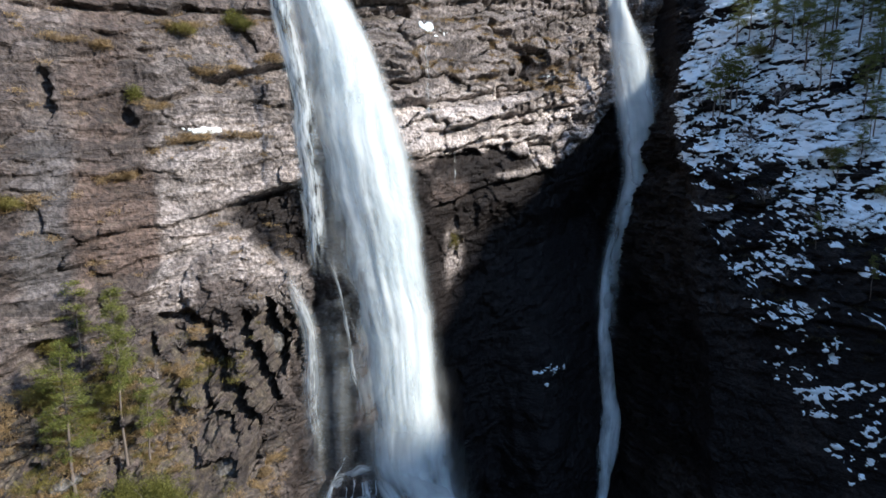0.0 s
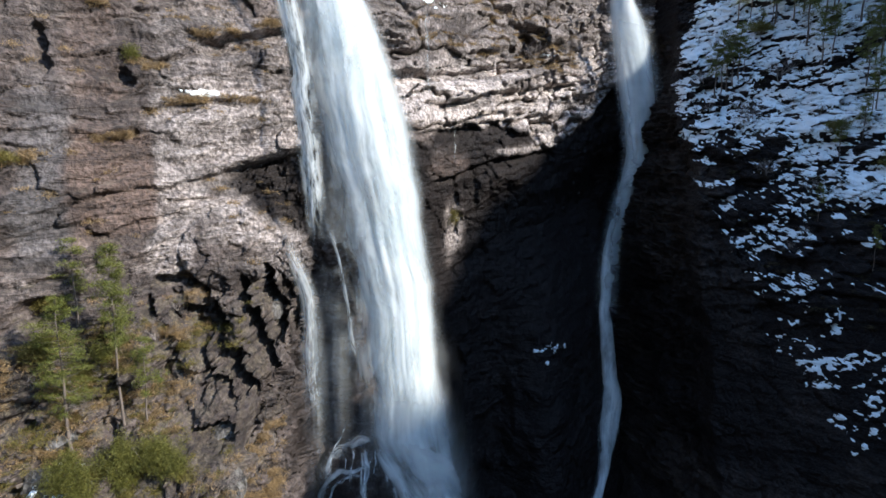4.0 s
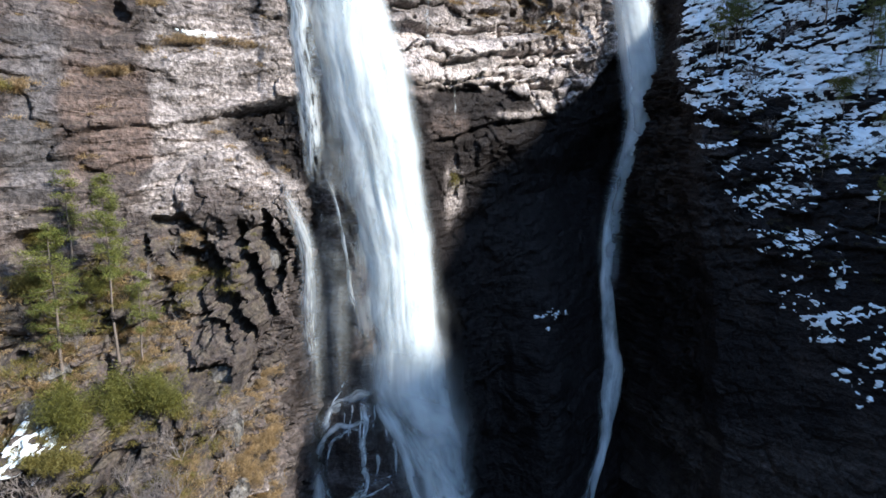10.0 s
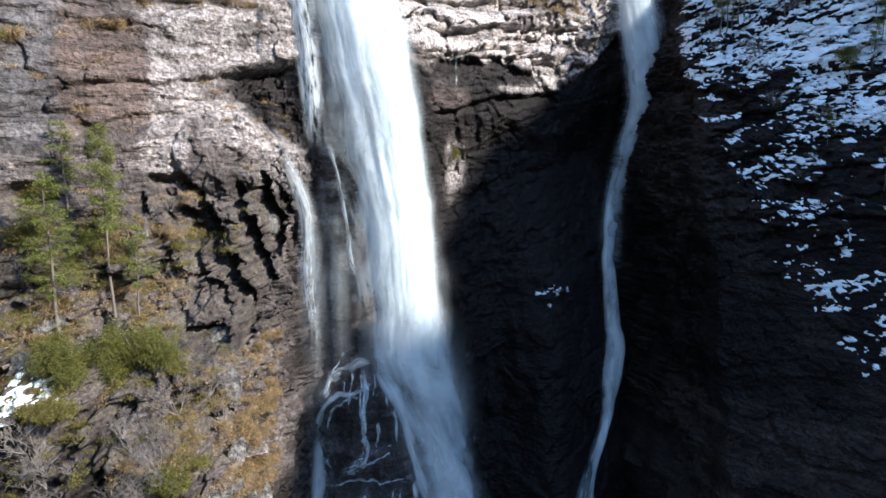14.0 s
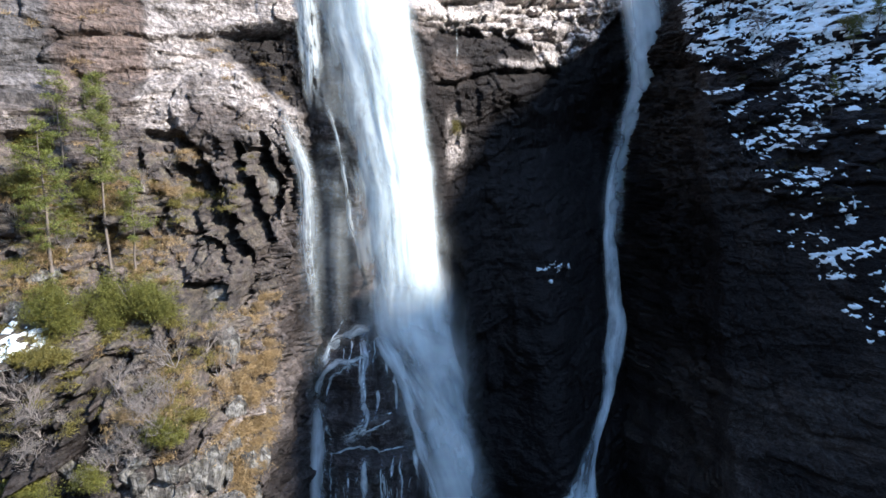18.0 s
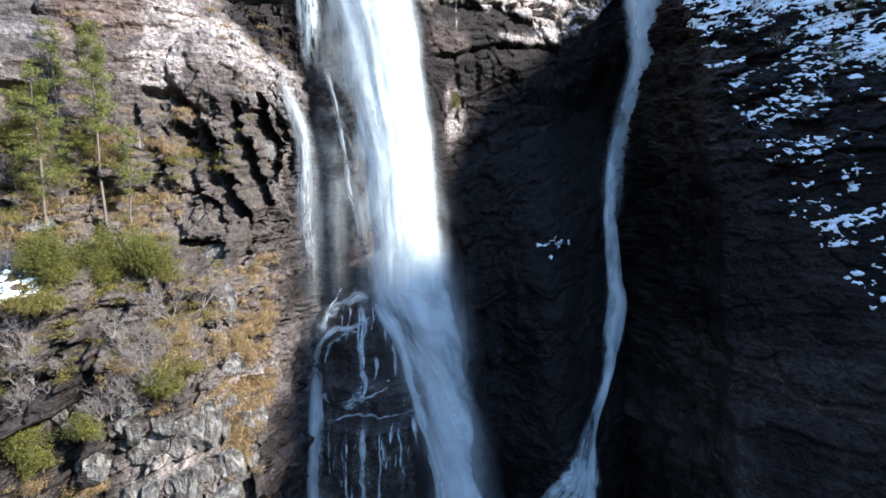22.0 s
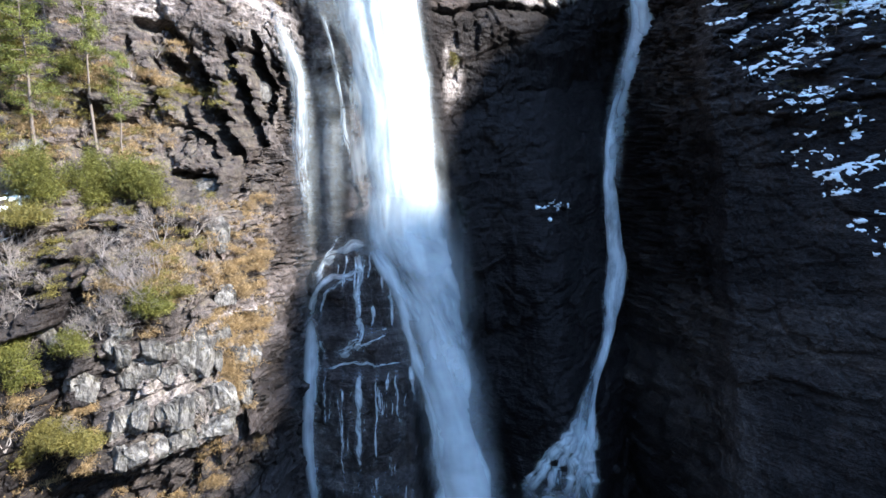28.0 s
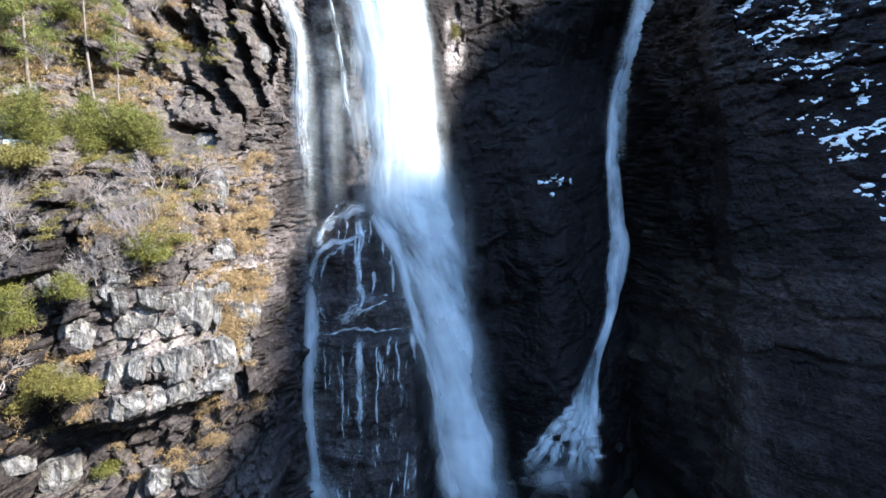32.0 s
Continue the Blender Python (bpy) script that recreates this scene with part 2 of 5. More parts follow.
def leaf_material(name, dark, light, through=0.35):
    """Leaves and needles; light shines through them a little."""
    n = Nodes(name, 0.6, 0.25)
    v = n.math("ADD", n.math("MULTIPLY", n.noise(1.7, 3), 0.75), n.math("MULTIPLY", n.g.outputs["Random Per Island"], 0.35))
    col = n.mix(n.ramp(v, [(0.3, 0.0), (0.75, 1.0)]), dark, light)
    n.colour(col)
    tr = n.t.nodes.new("ShaderNodeBsdfTranslucent")
    mx = n.t.nodes.new("ShaderNodeMixShader")
    mx.inputs[0].default_value = through
    n.t.links.new(col, tr.inputs["Color"])
    n.t.links.new(n.b.outputs[0], mx.inputs[1])
    n.t.links.new(tr.outputs[0], mx.inputs[2])
    n.t.links.new(mx.outputs[0], n.t.nodes["Material Output"].inputs["Surface"])
    return n.m


def bark_material(name, dark, light):
    n = Nodes(name, 0.85, 0.2)
    v = n.noise(3.0, 5, 0.6, vec=n.scaled(3, 3, 0.6))
    n.bump(v, 0.6, 0.05)
    return n.colour(n.mix(v, dark, light))


def soil_material():
    n = Nodes("valley_floor", 0.9, 0.2)
    v = n.noise(0.05, 6, 0.6)
    n.bump(n.noise(0.8, 5), 0.6, 0.3)
    return n.colour(n.ramp(v, [(0.35, (0.03, 0.03, 0.022)), (0.6, (0.075, 0.065, 0.045))]))


ROCK = rock_material()
BOULDER = boulder_material()
SNOW = snow_material()
WETSTONE = wet_material()
WATER = water_material("white_water", 0.05, 0.85, 12.0, 0.13)
VEIL = water_material("thin_water", 0.15, 1.05, 14.0, 0.16, 0.8)
RILL = water_material("rill_water", 0.06, 0.95, 8.0, 0.12, 0.95)
THREADS = water_material("thread_water", 0.30, 1.25, 60.0, 0.45, 0.85)
SPRAY = water_material("spray", 0.0, 1.5, 3.0, 0.10, 0.7)
PINE = leaf_material("pine_needles", (0.065, 0.08, 0.018), (0.22, 0.23, 0.055))
JUNIPER = leaf_material("juniper_green", (0.050, 0.056, 0.014), (0.215, 0.205, 0.048))
OLIVE = leaf_material("olive_heather", (0.085, 0.075, 0.020), (0.25, 0.21, 0.06))
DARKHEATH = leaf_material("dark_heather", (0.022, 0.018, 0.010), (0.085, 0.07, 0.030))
STRAW = leaf_material("dry_grass", (0.12, 0.082, 0.040), (0.46, 0.325, 0.165))
BARK = bark_material("pine_bark", (0.070, 0.054, 0.044), (0.23, 0.19, 0.16))
TWIG = bark_material("bare_twigs", (0.13, 0.105, 0.09), (0.34, 0.30, 0.275))
SOIL = soil_material()

# ---- the shape of the cliff: y, the depth, as a function of x and z ----
# -- relief
def dice(i, j, seed):
    h = (i.astype(np.int64) * 374761393 + j.astype(np.int64) * 668265263 + seed * 974634777) & 0xFFFFFFFF
    h = ((h ^ (h >> 13)) * 1274126177) & 0xFFFFFFFF
    return ((h ^ (h >> 16)) & 0xFFFFFF) / 16777216.0


def vnoise(x, y, seed):
    i, j = np.floor(x), np.floor(y)
    u, v = x - i, y - j
    u, v = u * u * u * (u * (u * 6 - 15) + 10), v * v * v * (v * (v * 6 - 15) + 10)
    a, b = dice(i, j, seed), dice(i + 1, j, seed)
    c, d = dice(i, j + 1, seed), dice(i + 1, j + 1, seed)
    return (a + (b - a) * u) * (1 - v) + (c + (d - c) * u) * v - 0.5


def fbm(x, y, octaves, seed, gain=0.5):
    total, amp = 0.0, 1.0
    for k in range(octaves):
        total = total + amp * vnoise(x, y, seed + k)
        x, y, amp = x * 2.03 + 13.7, y * 2.03 + 5.1, amp * gain
    return total


def step(a, b, v):
    t = np.clip((v - a) / (b - a), 0, 1)
    return t * t * (3 - 2 * t)


def blocks(u, v, seed, tilt=0.5):
    """Broken rock: each cell stands out by its own amount and leans its own way. About -0.5 to 0.5, with open joints."""
    i, j = np.floor(u), np.floor(v)
    f1 = np.full(u.shape, 9.0)
    f2 = np.full(u.shape, 9.0)
    out = np.zeros(u.shape)
    for di in (-1, 0, 1):
        for dj in (-1, 0, 1):
            ci, cj = i + di, j + dj
            px, py = ci + 0.15 + 0.7 * dice(ci, cj, seed), cj + 0.15 + 0.7 * dice(ci, cj, seed + 1)
            d = np.maximum(np.abs(u - px), np.abs(v - py)) * 0.6 + np.hypot(u - px, v - py) * 0.4
            val = dice(ci, cj, seed + 2) - 0.5 + tilt * ((u - px) * (dice(ci, cj, seed + 3) - 0.5) + (v - py) * (dice(ci, cj, seed + 4) - 0.55)) * 2
            near = d < f1
            f2 = np.where(near, f1, np.minimum(f2, d))
            out = np.where(near, val, out)
            f1 = np.where(near, d, f1)
    return out - 0.45 * (1 - step(0.0, 0.09, f2 - f1))


def lip(x, z, x0, z0, x1, z1, depth, fade, seed=0):
    """An overhanging edge from (x0, z0) to (x1, z1): the rock below it is set back by depth, which dies out downwards."""
    t = (x - x0) / (x1 - x0)
    below = z0 + (z1 - z0) * t + 0.5 * fbm(x * 0.7, z * 0.1, 3, 70 + seed) - z
    return -depth * step(-0.04, 0.1, t) * step(1.04, 0.88, t) * step(0.0, 0.22, below) * np.exp(-np.maximum(below, 0) / fade)


def bulge(x, z, cx, cz, rx, rz, out, turn=0.0):
    """A smooth swelling."""
    c, s = math.cos(math.radians(turn)), math.sin(math.radians(turn))
    u, v = ((x - cx) * c + (z - cz) * s) / rx, (-(x - cx) * s + (z - cz) * c) / rz
    return out * np.sqrt(np.clip(1 - u * u - v * v, 0, 1))


HOLES = ((-18.4, 47.9, 0.9, 0.7, 0.8, 30), (-17.0, 45.2, 0.7, 1.6, 1.4, 30), (-15.0, 38.4, 1.0, 0.9, 1.6, 0), (-21.6, 44.4, 0.9, 1.5, 1.6, 20), (-24.2, 47.6, 1.1, 1.0, 1.5, 0), (-23.7, 38.4, 1.0, 1.4, 1.6, 0),
         (-20.3, 42.8, 0.8, 0.9, 1.4, 0), (-14.3, 35.6, 0.9, 1.0, 1.5, 0), (-16.5, 41.2, 0.6, 1.4, 1.2, 25), (-24.35, 63.4, 0.40, 1.7, 1.2, 8), (-21.0, 61.9, 0.6, 0.8, 1.2, 20), (-16.4, 33.4, 0.9, 0.6, 1.0, 10), (-18.0, 22.0, 1.6, 0.8, 1.0, 0))


# grooves of the round buttress beside the fall: from x, z to x, z, half width, depth
CLEFTS = ((-19.6, 48.4, -18.2, 48.7, 0.5, 1.1), (-18.3, 48.6, -17.4, 47.6, 0.7, 1.8), (-18.1, 46.6, -16.6, 42.3, 0.75, 2.2), (-17.2, 47.3, -15.7, 42.4, 0.85, 3.0),
          (-16.0, 44.0, -13.8, 40.0, 0.95, 3.2), (-14.9, 47.9, -14.2, 44.7, 0.70, 2.6), (-14.5, 45.2, -12.9, 40.6, 0.95, 3.4), (-13.5, 48.6, -12.6, 42.8, 0.85, 3.4),
          (-12.2, 47.0, -11.7, 41.8, 0.60, 2.6), (-16.6, 42.0, -14.5, 40.0, 0.5, 1.5), (-16.3, 38.9, -14.2, 38.2, 0.65, 2.2), (-13.4, 39.2, -13.2, 36.6, 0.45, 1.6), (-19.9, 47.3, -17.9, 42.9, 0.5, 1.5))


def clefts(x, z):
    """How deep the rock is split: ragged grooves that taper at their ends."""
    wx, wz = x + 0.36 * fbm(x * 0.9, z * 0.6, 4, 181, 0.6) + 0.34 * fbm(x * 2.6, z * 1.7, 3, 187, 0.6), z + 0.5 * fbm(x * 0.7, z * 0.9, 4, 185, 0.6)
    out = np.zeros(np.shape(x))
    for x0, z0, x1, z1, w, d in CLEFTS:
        dx, dz = x1 - x0, z1 - z0
        t = np.clip(((wx - x0) * dx + (wz - z0) * dz) / (dx * dx + dz * dz), 0, 1)
        away = np.hypot(wx - x0 - t * dx, wz - z0 - t * dz)
        ww = 0.62 * w * (0.3 + 0.8 * np.sin(math.pi * (0.1 + 0.8 * t)))
        out = np.maximum(out, d * step(1.1, 0.45, away / ww))
    return out


def lip_edge(x):
    """The lower edge of the sunlit banded rock between the falls."""
    return np.interp(x, [-3, 0, 4, 7.4, 9.4, 12, 14.3, 17.5, 20.5, 24], [58.4, 59.2, 60.0, 60.4, 58.9, 58.0, 57.6, 60.0, 62.4, 66]) + 0.9 * fbm(x * 0.7, x * 0.0, 4, 191, 0.6)


def left_form(x, z):
    """The sunlit face and, below its shelf, the broken buttress that stands forward."""
    spine = np.interp(z, [-5, 10, 19, 21, 24, 33, 36, 38.5, 42, 48, 55, 66, 72, 90], [27.8, 28.2, 29.2, 29.2, 27.0, 27.2, 29.2, 32.8, 36.6, 39.7, 41.0, 43.0, 46, 56])
    lean = np.interp(z, [0, 33, 40, 53, 90], [0.75, 0.8, 0.9, 1.05, 0.9])
    end = np.interp(z, [0, 17, 28, 36, 48, 58, 65, 73, 90], [-10.9, -11.1, -11.9, -11.6, -11.2, -11.4, -12.6, -13.9, -17])
    side = np.interp(z, [17, 25, 30, 36, 42, 50], [0, 0.8, 2.2, 2.9, 1.0, 0]) * np.maximum(x + 14.5, 0)
    return spine + lean * (x + 19) + side + 7 * np.maximum(x - end - 0.6 * fbm(z * 0.6, x * 0.2, 3, 81), 0)


def middle_form(x, z):
    """The back wall behind both falls, with the dark hollow under its lip."""
    y = np.interp(x, [-16, -9, -6, -3, -1, 1, 6, 11, 17, 23, 32], [50.0, 51.0, 53.0, 55.5, 59, 62.5, 67, 72.5, 80, 85.5, 86.5])
    below = lip_edge(x) - z
    y = y + step(-4.5, -2.5, x) * (1.1 * step(0, 0.5, below) + np.interp(below, [0.5, 6, 11, 16], [0, 0.6, 3.2, 3.4])) + 0.4 * np.maximum(z - 62, 0)
    y = y - np.interp(z, [-5, 3, 14, 22, 34, 41, 50], [25, 24, 22, 18, 12.5, 8.0, 0]) * step(4, 14, x)
    y = y - np.interp(z, [0, 16, 34, 45], [9, 8, 3, 0]) * step(-4, 3, x) * (1 - step(4, 14, x))
    plinth = np.interp(z, [-5, 10, 14.5, 15.5, 23.0, 23.8, 26.0, 26.6, 30, 32.2, 34.5, 38], [40.5, 41.0, 41.8, 43.0, 43.3, 44.9, 45.1, 46.0, 46.6, 47.8, 50.5, 60])
    plinth = plinth + 0.10 * (x + 6.2) ** 2 + 2.2 * np.maximum(x + 2.2, 0)
    return np.minimum(y, plinth)


def right_form(x, z):
    """The shaded slope with snow on its ledges, cut off steeply toward the gully."""
    y = 54 + np.where(z < 45, 0.42, 1.05) * (z - 45) - 1.0 * (x - 31)
    edge = np.interp(z, [0, 25, 48, 60, 80], [25.5, 25.5, 26.8, 28.4, 33]) + 2.4 * fbm(z * 0.16, 0.1 * x, 3, 88) * step(62, 52, z)
    return y + 6 * np.maximum(edge - x, 0)


def relief(x, z, y, part):
    """How far the rock stands out of its large form."""
    # steep sides are broken up along their own length
    x0, x = x, x + 0.8 * (y - form_plain(x, z, part))
    u, v = 0.956 * x + 0.292 * z, -0.292 * x + 0.956 * z
    wu, wv = u + 1.6 * fbm(u * 0.35, v * 0.35, 3, 3), v + 1.1 * fbm(u * 0.35, v * 0.35, 3, 9)
    rough = 0.35 * fbm(x * 0.9, z * 0.9, 5, 21, 0.55)
    layers = fbm(u * 0.10, wv * 0.55, 4, 31, 0.6)
    if part == "left":
        face = step(45, 50, z - 0.35 * (x + 18))
        low = 1 - face
        r = (1.0 - 0.6 * low) * layers + rough * (0.4 + 0.8 * low)
        r = r + low * (2.4 * blocks(wu / 3.6, wv / 3.0, 41, 0.35) + 1.25 * blocks(wu / 1.6, wv / 1.5, 51, 0.45) + 0.55 * blocks(wu / 0.65, wv / 0.6, 57, 0.6))
        r = r + face * (0.50 * blocks(wu / 6.0, wv / 2.3, 42, 0.3) + 0.24 * blocks(wu / 2.3, wv / 0.8, 52, 0.45) + 0.08 * blocks(wu / 0.9, wv / 0.4, 58))
        # the round buttress beside the fall, split by steep grooves
        x = x0
        where = step(-18.7, -17.2, x + 0.15 * (z - 42)) * step(38.2, 40.0, z) * step(54.2, 52.4, z + 0.55 * np.abs(x + 15.2))
        ra, rb = 0.90 * x + 0.42 * z + 0.6 * fbm(x * 0.5, z * 0.35, 4, 66), 0.42 * x - 0.90 * z + 1.2 * fbm(x * 0.4, z * 0.4, 3, 67)
        split = 1.3 * blocks(ra / 0.95, rb / 3.4, 68, 0.9) + 0.6 * blocks(ra / 0.5, rb / 1.3, 69, 0.9) + 0.45 * fbm(x * 1.6, z * 1.1, 5, 64, 0.65)
        knobs = 0.35 * blocks(wu / 1.3, wv / 1.1, 70, 0.5) + 0.18 * blocks(wu / 0.5, wv / 0.5, 71, 0.5) + 0.3 * fbm(x * 1.2, z * 1.2, 5, 63, 0.6)
        top = step(47.3, 48.8, z - 0.1 * (x + 14) + 0.8 * fbm(x * 0.6, z * 0.3, 3, 62))
        r = r * (1 - 0.85 * where) + where * (split * (1 - top) + knobs * top)
        r = r * (1 - 0.5 * step(0.8, 4.0, y - form_plain(x, z, part))) - clefts(x, z)
        # the round-backed slab above the ribs
        r = r + bulge(x, z, -14.4, 50.0, 3.9, 3.4, 1.5, -20)
        torn = 0.7 * fbm(x * 0.8, z * 0.8, 4, 72, 0.6)
        niche = step(0.0, 0.5, (z - 53.9) + 0.86 * (x + 15.6) + torn) * step(-16.8, -15.4, x) * step(0.3, -0.3, z - 55.9 - 0.34 * (x + 16))
        r = r + niche * (0.9 * blocks(x / 0.9, z / 1.1, 74, 0.6) + 0.4 * blocks(x / 0.4, z / 0.5, 76, 0.6) - 1.5)
        # long joints of the upper face
        for k, (xa, z0, x1, z1, d, f) in enumerate(((-24.6, 53.7, -17.4, 55.4, 0.7, 0.7), (-18.0, 55.2, -11.4, 57.4, 1.7, 1.2), (-22.6, 52.1, -17.4, 53.4, 0.8, 0.6), (-19.8, 62.9, -16.8, 65.2, 1.2, 0.9), (-17.3, 65.0, -12.4, 66.9, 2.4, 1.1),
                                                    (-20.6, 60.0, -12.4, 62.2, 0.9, 0.9), (-22.0, 58.0, -20.2, 58.7, 0.9, 0.6), (-26.5, 58.2, -21.0, 59.6, 0.6, 0.5), (-26.5, 57.2, -22.8, 58.1, 0.6, 0.6), (-26, 68.6, -13, 71.2, 1.5, 1.0), (-16.0, 63.4, -12.6, 64.0, 0.6, 0.5))):
            r = r + lip(x, z, xa, z0, x1, z1, d, f, 5 + k)
        # the wall of big squared blocks in the lower buttress
        squared = step(20.5, 22, z) * step(31.8, 30.6, z) * step(-19, -18, x) * step(-11.6, -12.4, x)
        r = r * (1 - 0.6 * squared) + squared * (1.5 * blocks(wu / 2.5, wv / 2.6, 73, 0.3) + 0.25 * np.abs(fbm(x * 2.2, z * 0.4, 3, 75)) * 2)
        # the shaded recess below the shelf
        bx, bz = x + 0.9 * fbm(x * 0.6, z * 0.7, 3, 77), z + 0.9 * fbm(x * 0.5, z * 0.5, 3, 78)
        recess = step(-17.3, -18.3, bx) * step(30.4, 33.4, bz) * step(37.0, 36.0, bz)
        r = r + recess * (1.1 * blocks(x / 1.1, z / 0.9, 79, 0.5) + 0.5 * blocks(x / 0.5, z / 0.45, 80, 0.6) - 2.1)
        for cx, cz, rx, rz, d, turn in HOLES:
            r = r - bulge(x, z, cx, cz, rx, rz, d, turn)
        # the long undercut near the foot of the buttress
        r = r + lip(x, z, -20.5, 25.4, -14.8, 23.6, 3.2, 2.2, 20) + lip(x, z, -15.2, 23.5, -11.8, 24.4, 3.4, 2.2, 21)
        r = r + lip(x, z, -16.5, 27.2, -12.6, 28.4, 0.9, 0.5, 22)
        return r
    if part == "middle":
        upper = step(-0.9, 0.6, z - lip_edge(x0))
        n_ = fbm(x0 * 0.8, z * 0.8, 3, 193)
        r = (0.5 + 1.5 * upper) * layers + rough + 1.9 * upper * blocks(wu / 8.5, wv / 1.6, 43, 0.25) + (1 - upper) * (0.5 * blocks(wu / 7.5, wv / 6.0, 44, 0.5) + 1.2 * fbm(wu * 0.16, wv * 0.1, 4, 46)) + (0.12 + 0.1 * upper) * blocks(wu / 2.6, wv / 0.8, 53) + 0.5 * step(12, 6, x) * (1 - upper) * blocks(wu / 1.5, wv / 4.2, 54, 0.6)
        r = r + 0.7 * upper * step(7, 9.5, x) * blocks(wu / 0.9, wv / 3.6, 56, 0.7)
        x = x0
        for k, (xa, z0, x1, z1, d, f) in enumerate(((-2, 61.5, 19, 66.5, 2.4, 0.8), (-3, 64.0, 14, 68.4, 2.0, 0.7), (2, 67.3, 17, 71.5, 2.0, 1.0), (-2.5, 58.8, 12, 61.6, 1.6, 0.8), (4, 65.4, 18, 69.4, 1.4, 0.5), (-1.5, 53.8, 6.2, 56.3, 1.4, 2.0), (5.8, 56.2, 14.6, 57.4, 1.6, 2.4), (1.5, 49.6, 9, 53.4, 0.8, 1.5), (0.5, 43.5, 8, 48.5, 0.6, 1.2))):
            r = r + lip(x, z, xa, z0, x1, z1, d, f, 30 + k)
        for cx, cz, rx, rz, d in ((10.2, 69.6, 1.5, 2.0, 3.0), (6.6, 27, 1.6, 6.5, 0.7), (12.6, 67.5, 1.2, 0.8, 1.4)):
            r = r - bulge(x, z, cx, cz, rx, rz, d)
        r = r - 2.6 * step(7.4, 7.9, x + 0.3 * n_) * step(13.4, 12.6, x + 0.5 * n_) * step(67.4, 68.0, z - 0.16 * (x - 8)) * step(72.6, 71.8, z)
        dome = step(-10, -8.8, x) * step(-1.6, -2.8, x) * step(34, 31, z)
        return r * (1 - 0.65 * dome) + dome * 0.5 * blocks(x / 2.6, z / 2.9, 47)
    shelf = v / 2.0 + 2.4 * fbm(u * 0.22, v * 0.3, 5, 65, 0.6)
    saw = shelf - np.floor(shelf)
    terrace = np.where(saw < 0.72, saw / 0.72, (1 - saw) / 0.28) - 0.5
    high = step(40, 46, z)
    return (0.25 + 0.30 * high) * terrace + (0.8 + 0.7 * high) * rough + (0.5 + 0.7 * high) * layers + (0.45 + 0.75 * high) * blocks(wu / 3.0, wv / 2.0, 45) + (0.15 + 0.35 * high) * blocks(wu / 1.1, wv / 0.9, 55)


def form_plain(x, z, part):
    """The same without its steep ends."""
    if part == "left":
        return left_form(np.minimum(x, -14.5), z) + 0.9 * np.maximum(x + 14.5, 0)
    if part == "right":
        return right_form(np.maximum(x, 31), z) + np.maximum(31 - x, 0)
    return middle_form(x, z)


def form(x, z, part):
    return {"left": left_form, "middle": middle_form, "right": right_form}[part](x, z)


def depth(x, z, part):
    y = form(x, z, part)
    return y - relief(x, z, y, part)


def place(x, z, part, out=0.0):
    """The place on the cliff's face at x, z."""
    a = np.array([float(x)]), np.array([float(z)])
    return Vector((x, float(depth(*a, part)[0]) - out, z))
# -- end relief


# ---- building helpers ----
def link(name, mesh, material, parent=None, label="", **tags):
    ob = new(name, mesh)
    if material:
        mesh.materials.append(material)
    ob.parent = parent
    return tagged(ob, label, **tags)


def part(name, bm, material, parent, label=""):
    """One mesh object under a thing or a part."""
    mesh = bpy.data.meshes.new(name)
    bm.to_mesh(mesh)
    bm.free()
    return link(name, mesh, material, parent, label)


def raw(name, verts, faces, smooth=False):
    mesh = bpy.data.meshes.new(name)
    mesh.from_pydata(verts, [], faces)
    if smooth:
        mesh.shade_smooth()
    return mesh


def quads(nu, nv):
    i = np.arange(nv - 1)[:, None] * nu + np.arange(nu - 1)[None, :]
    return np.stack([i, i + 1, i + 1 + nu, i + nu], -1).reshape(-1, 4)


def floats(mesh, name, values):
    a = mesh.attributes.new(name, "FLOAT", "POINT")
    a.data.foreach_set("value", np.ascontiguousarray(values, np.float32).ravel())


def thing(name, at, label, category, group="", kind=""):
    """An Empty at the thing's base, which will carry its parts."""
    ob = new(name)
    ob.empty_display_size = 0.3
    ob.location = at
    return tagged(ob, label, category, group, kind)


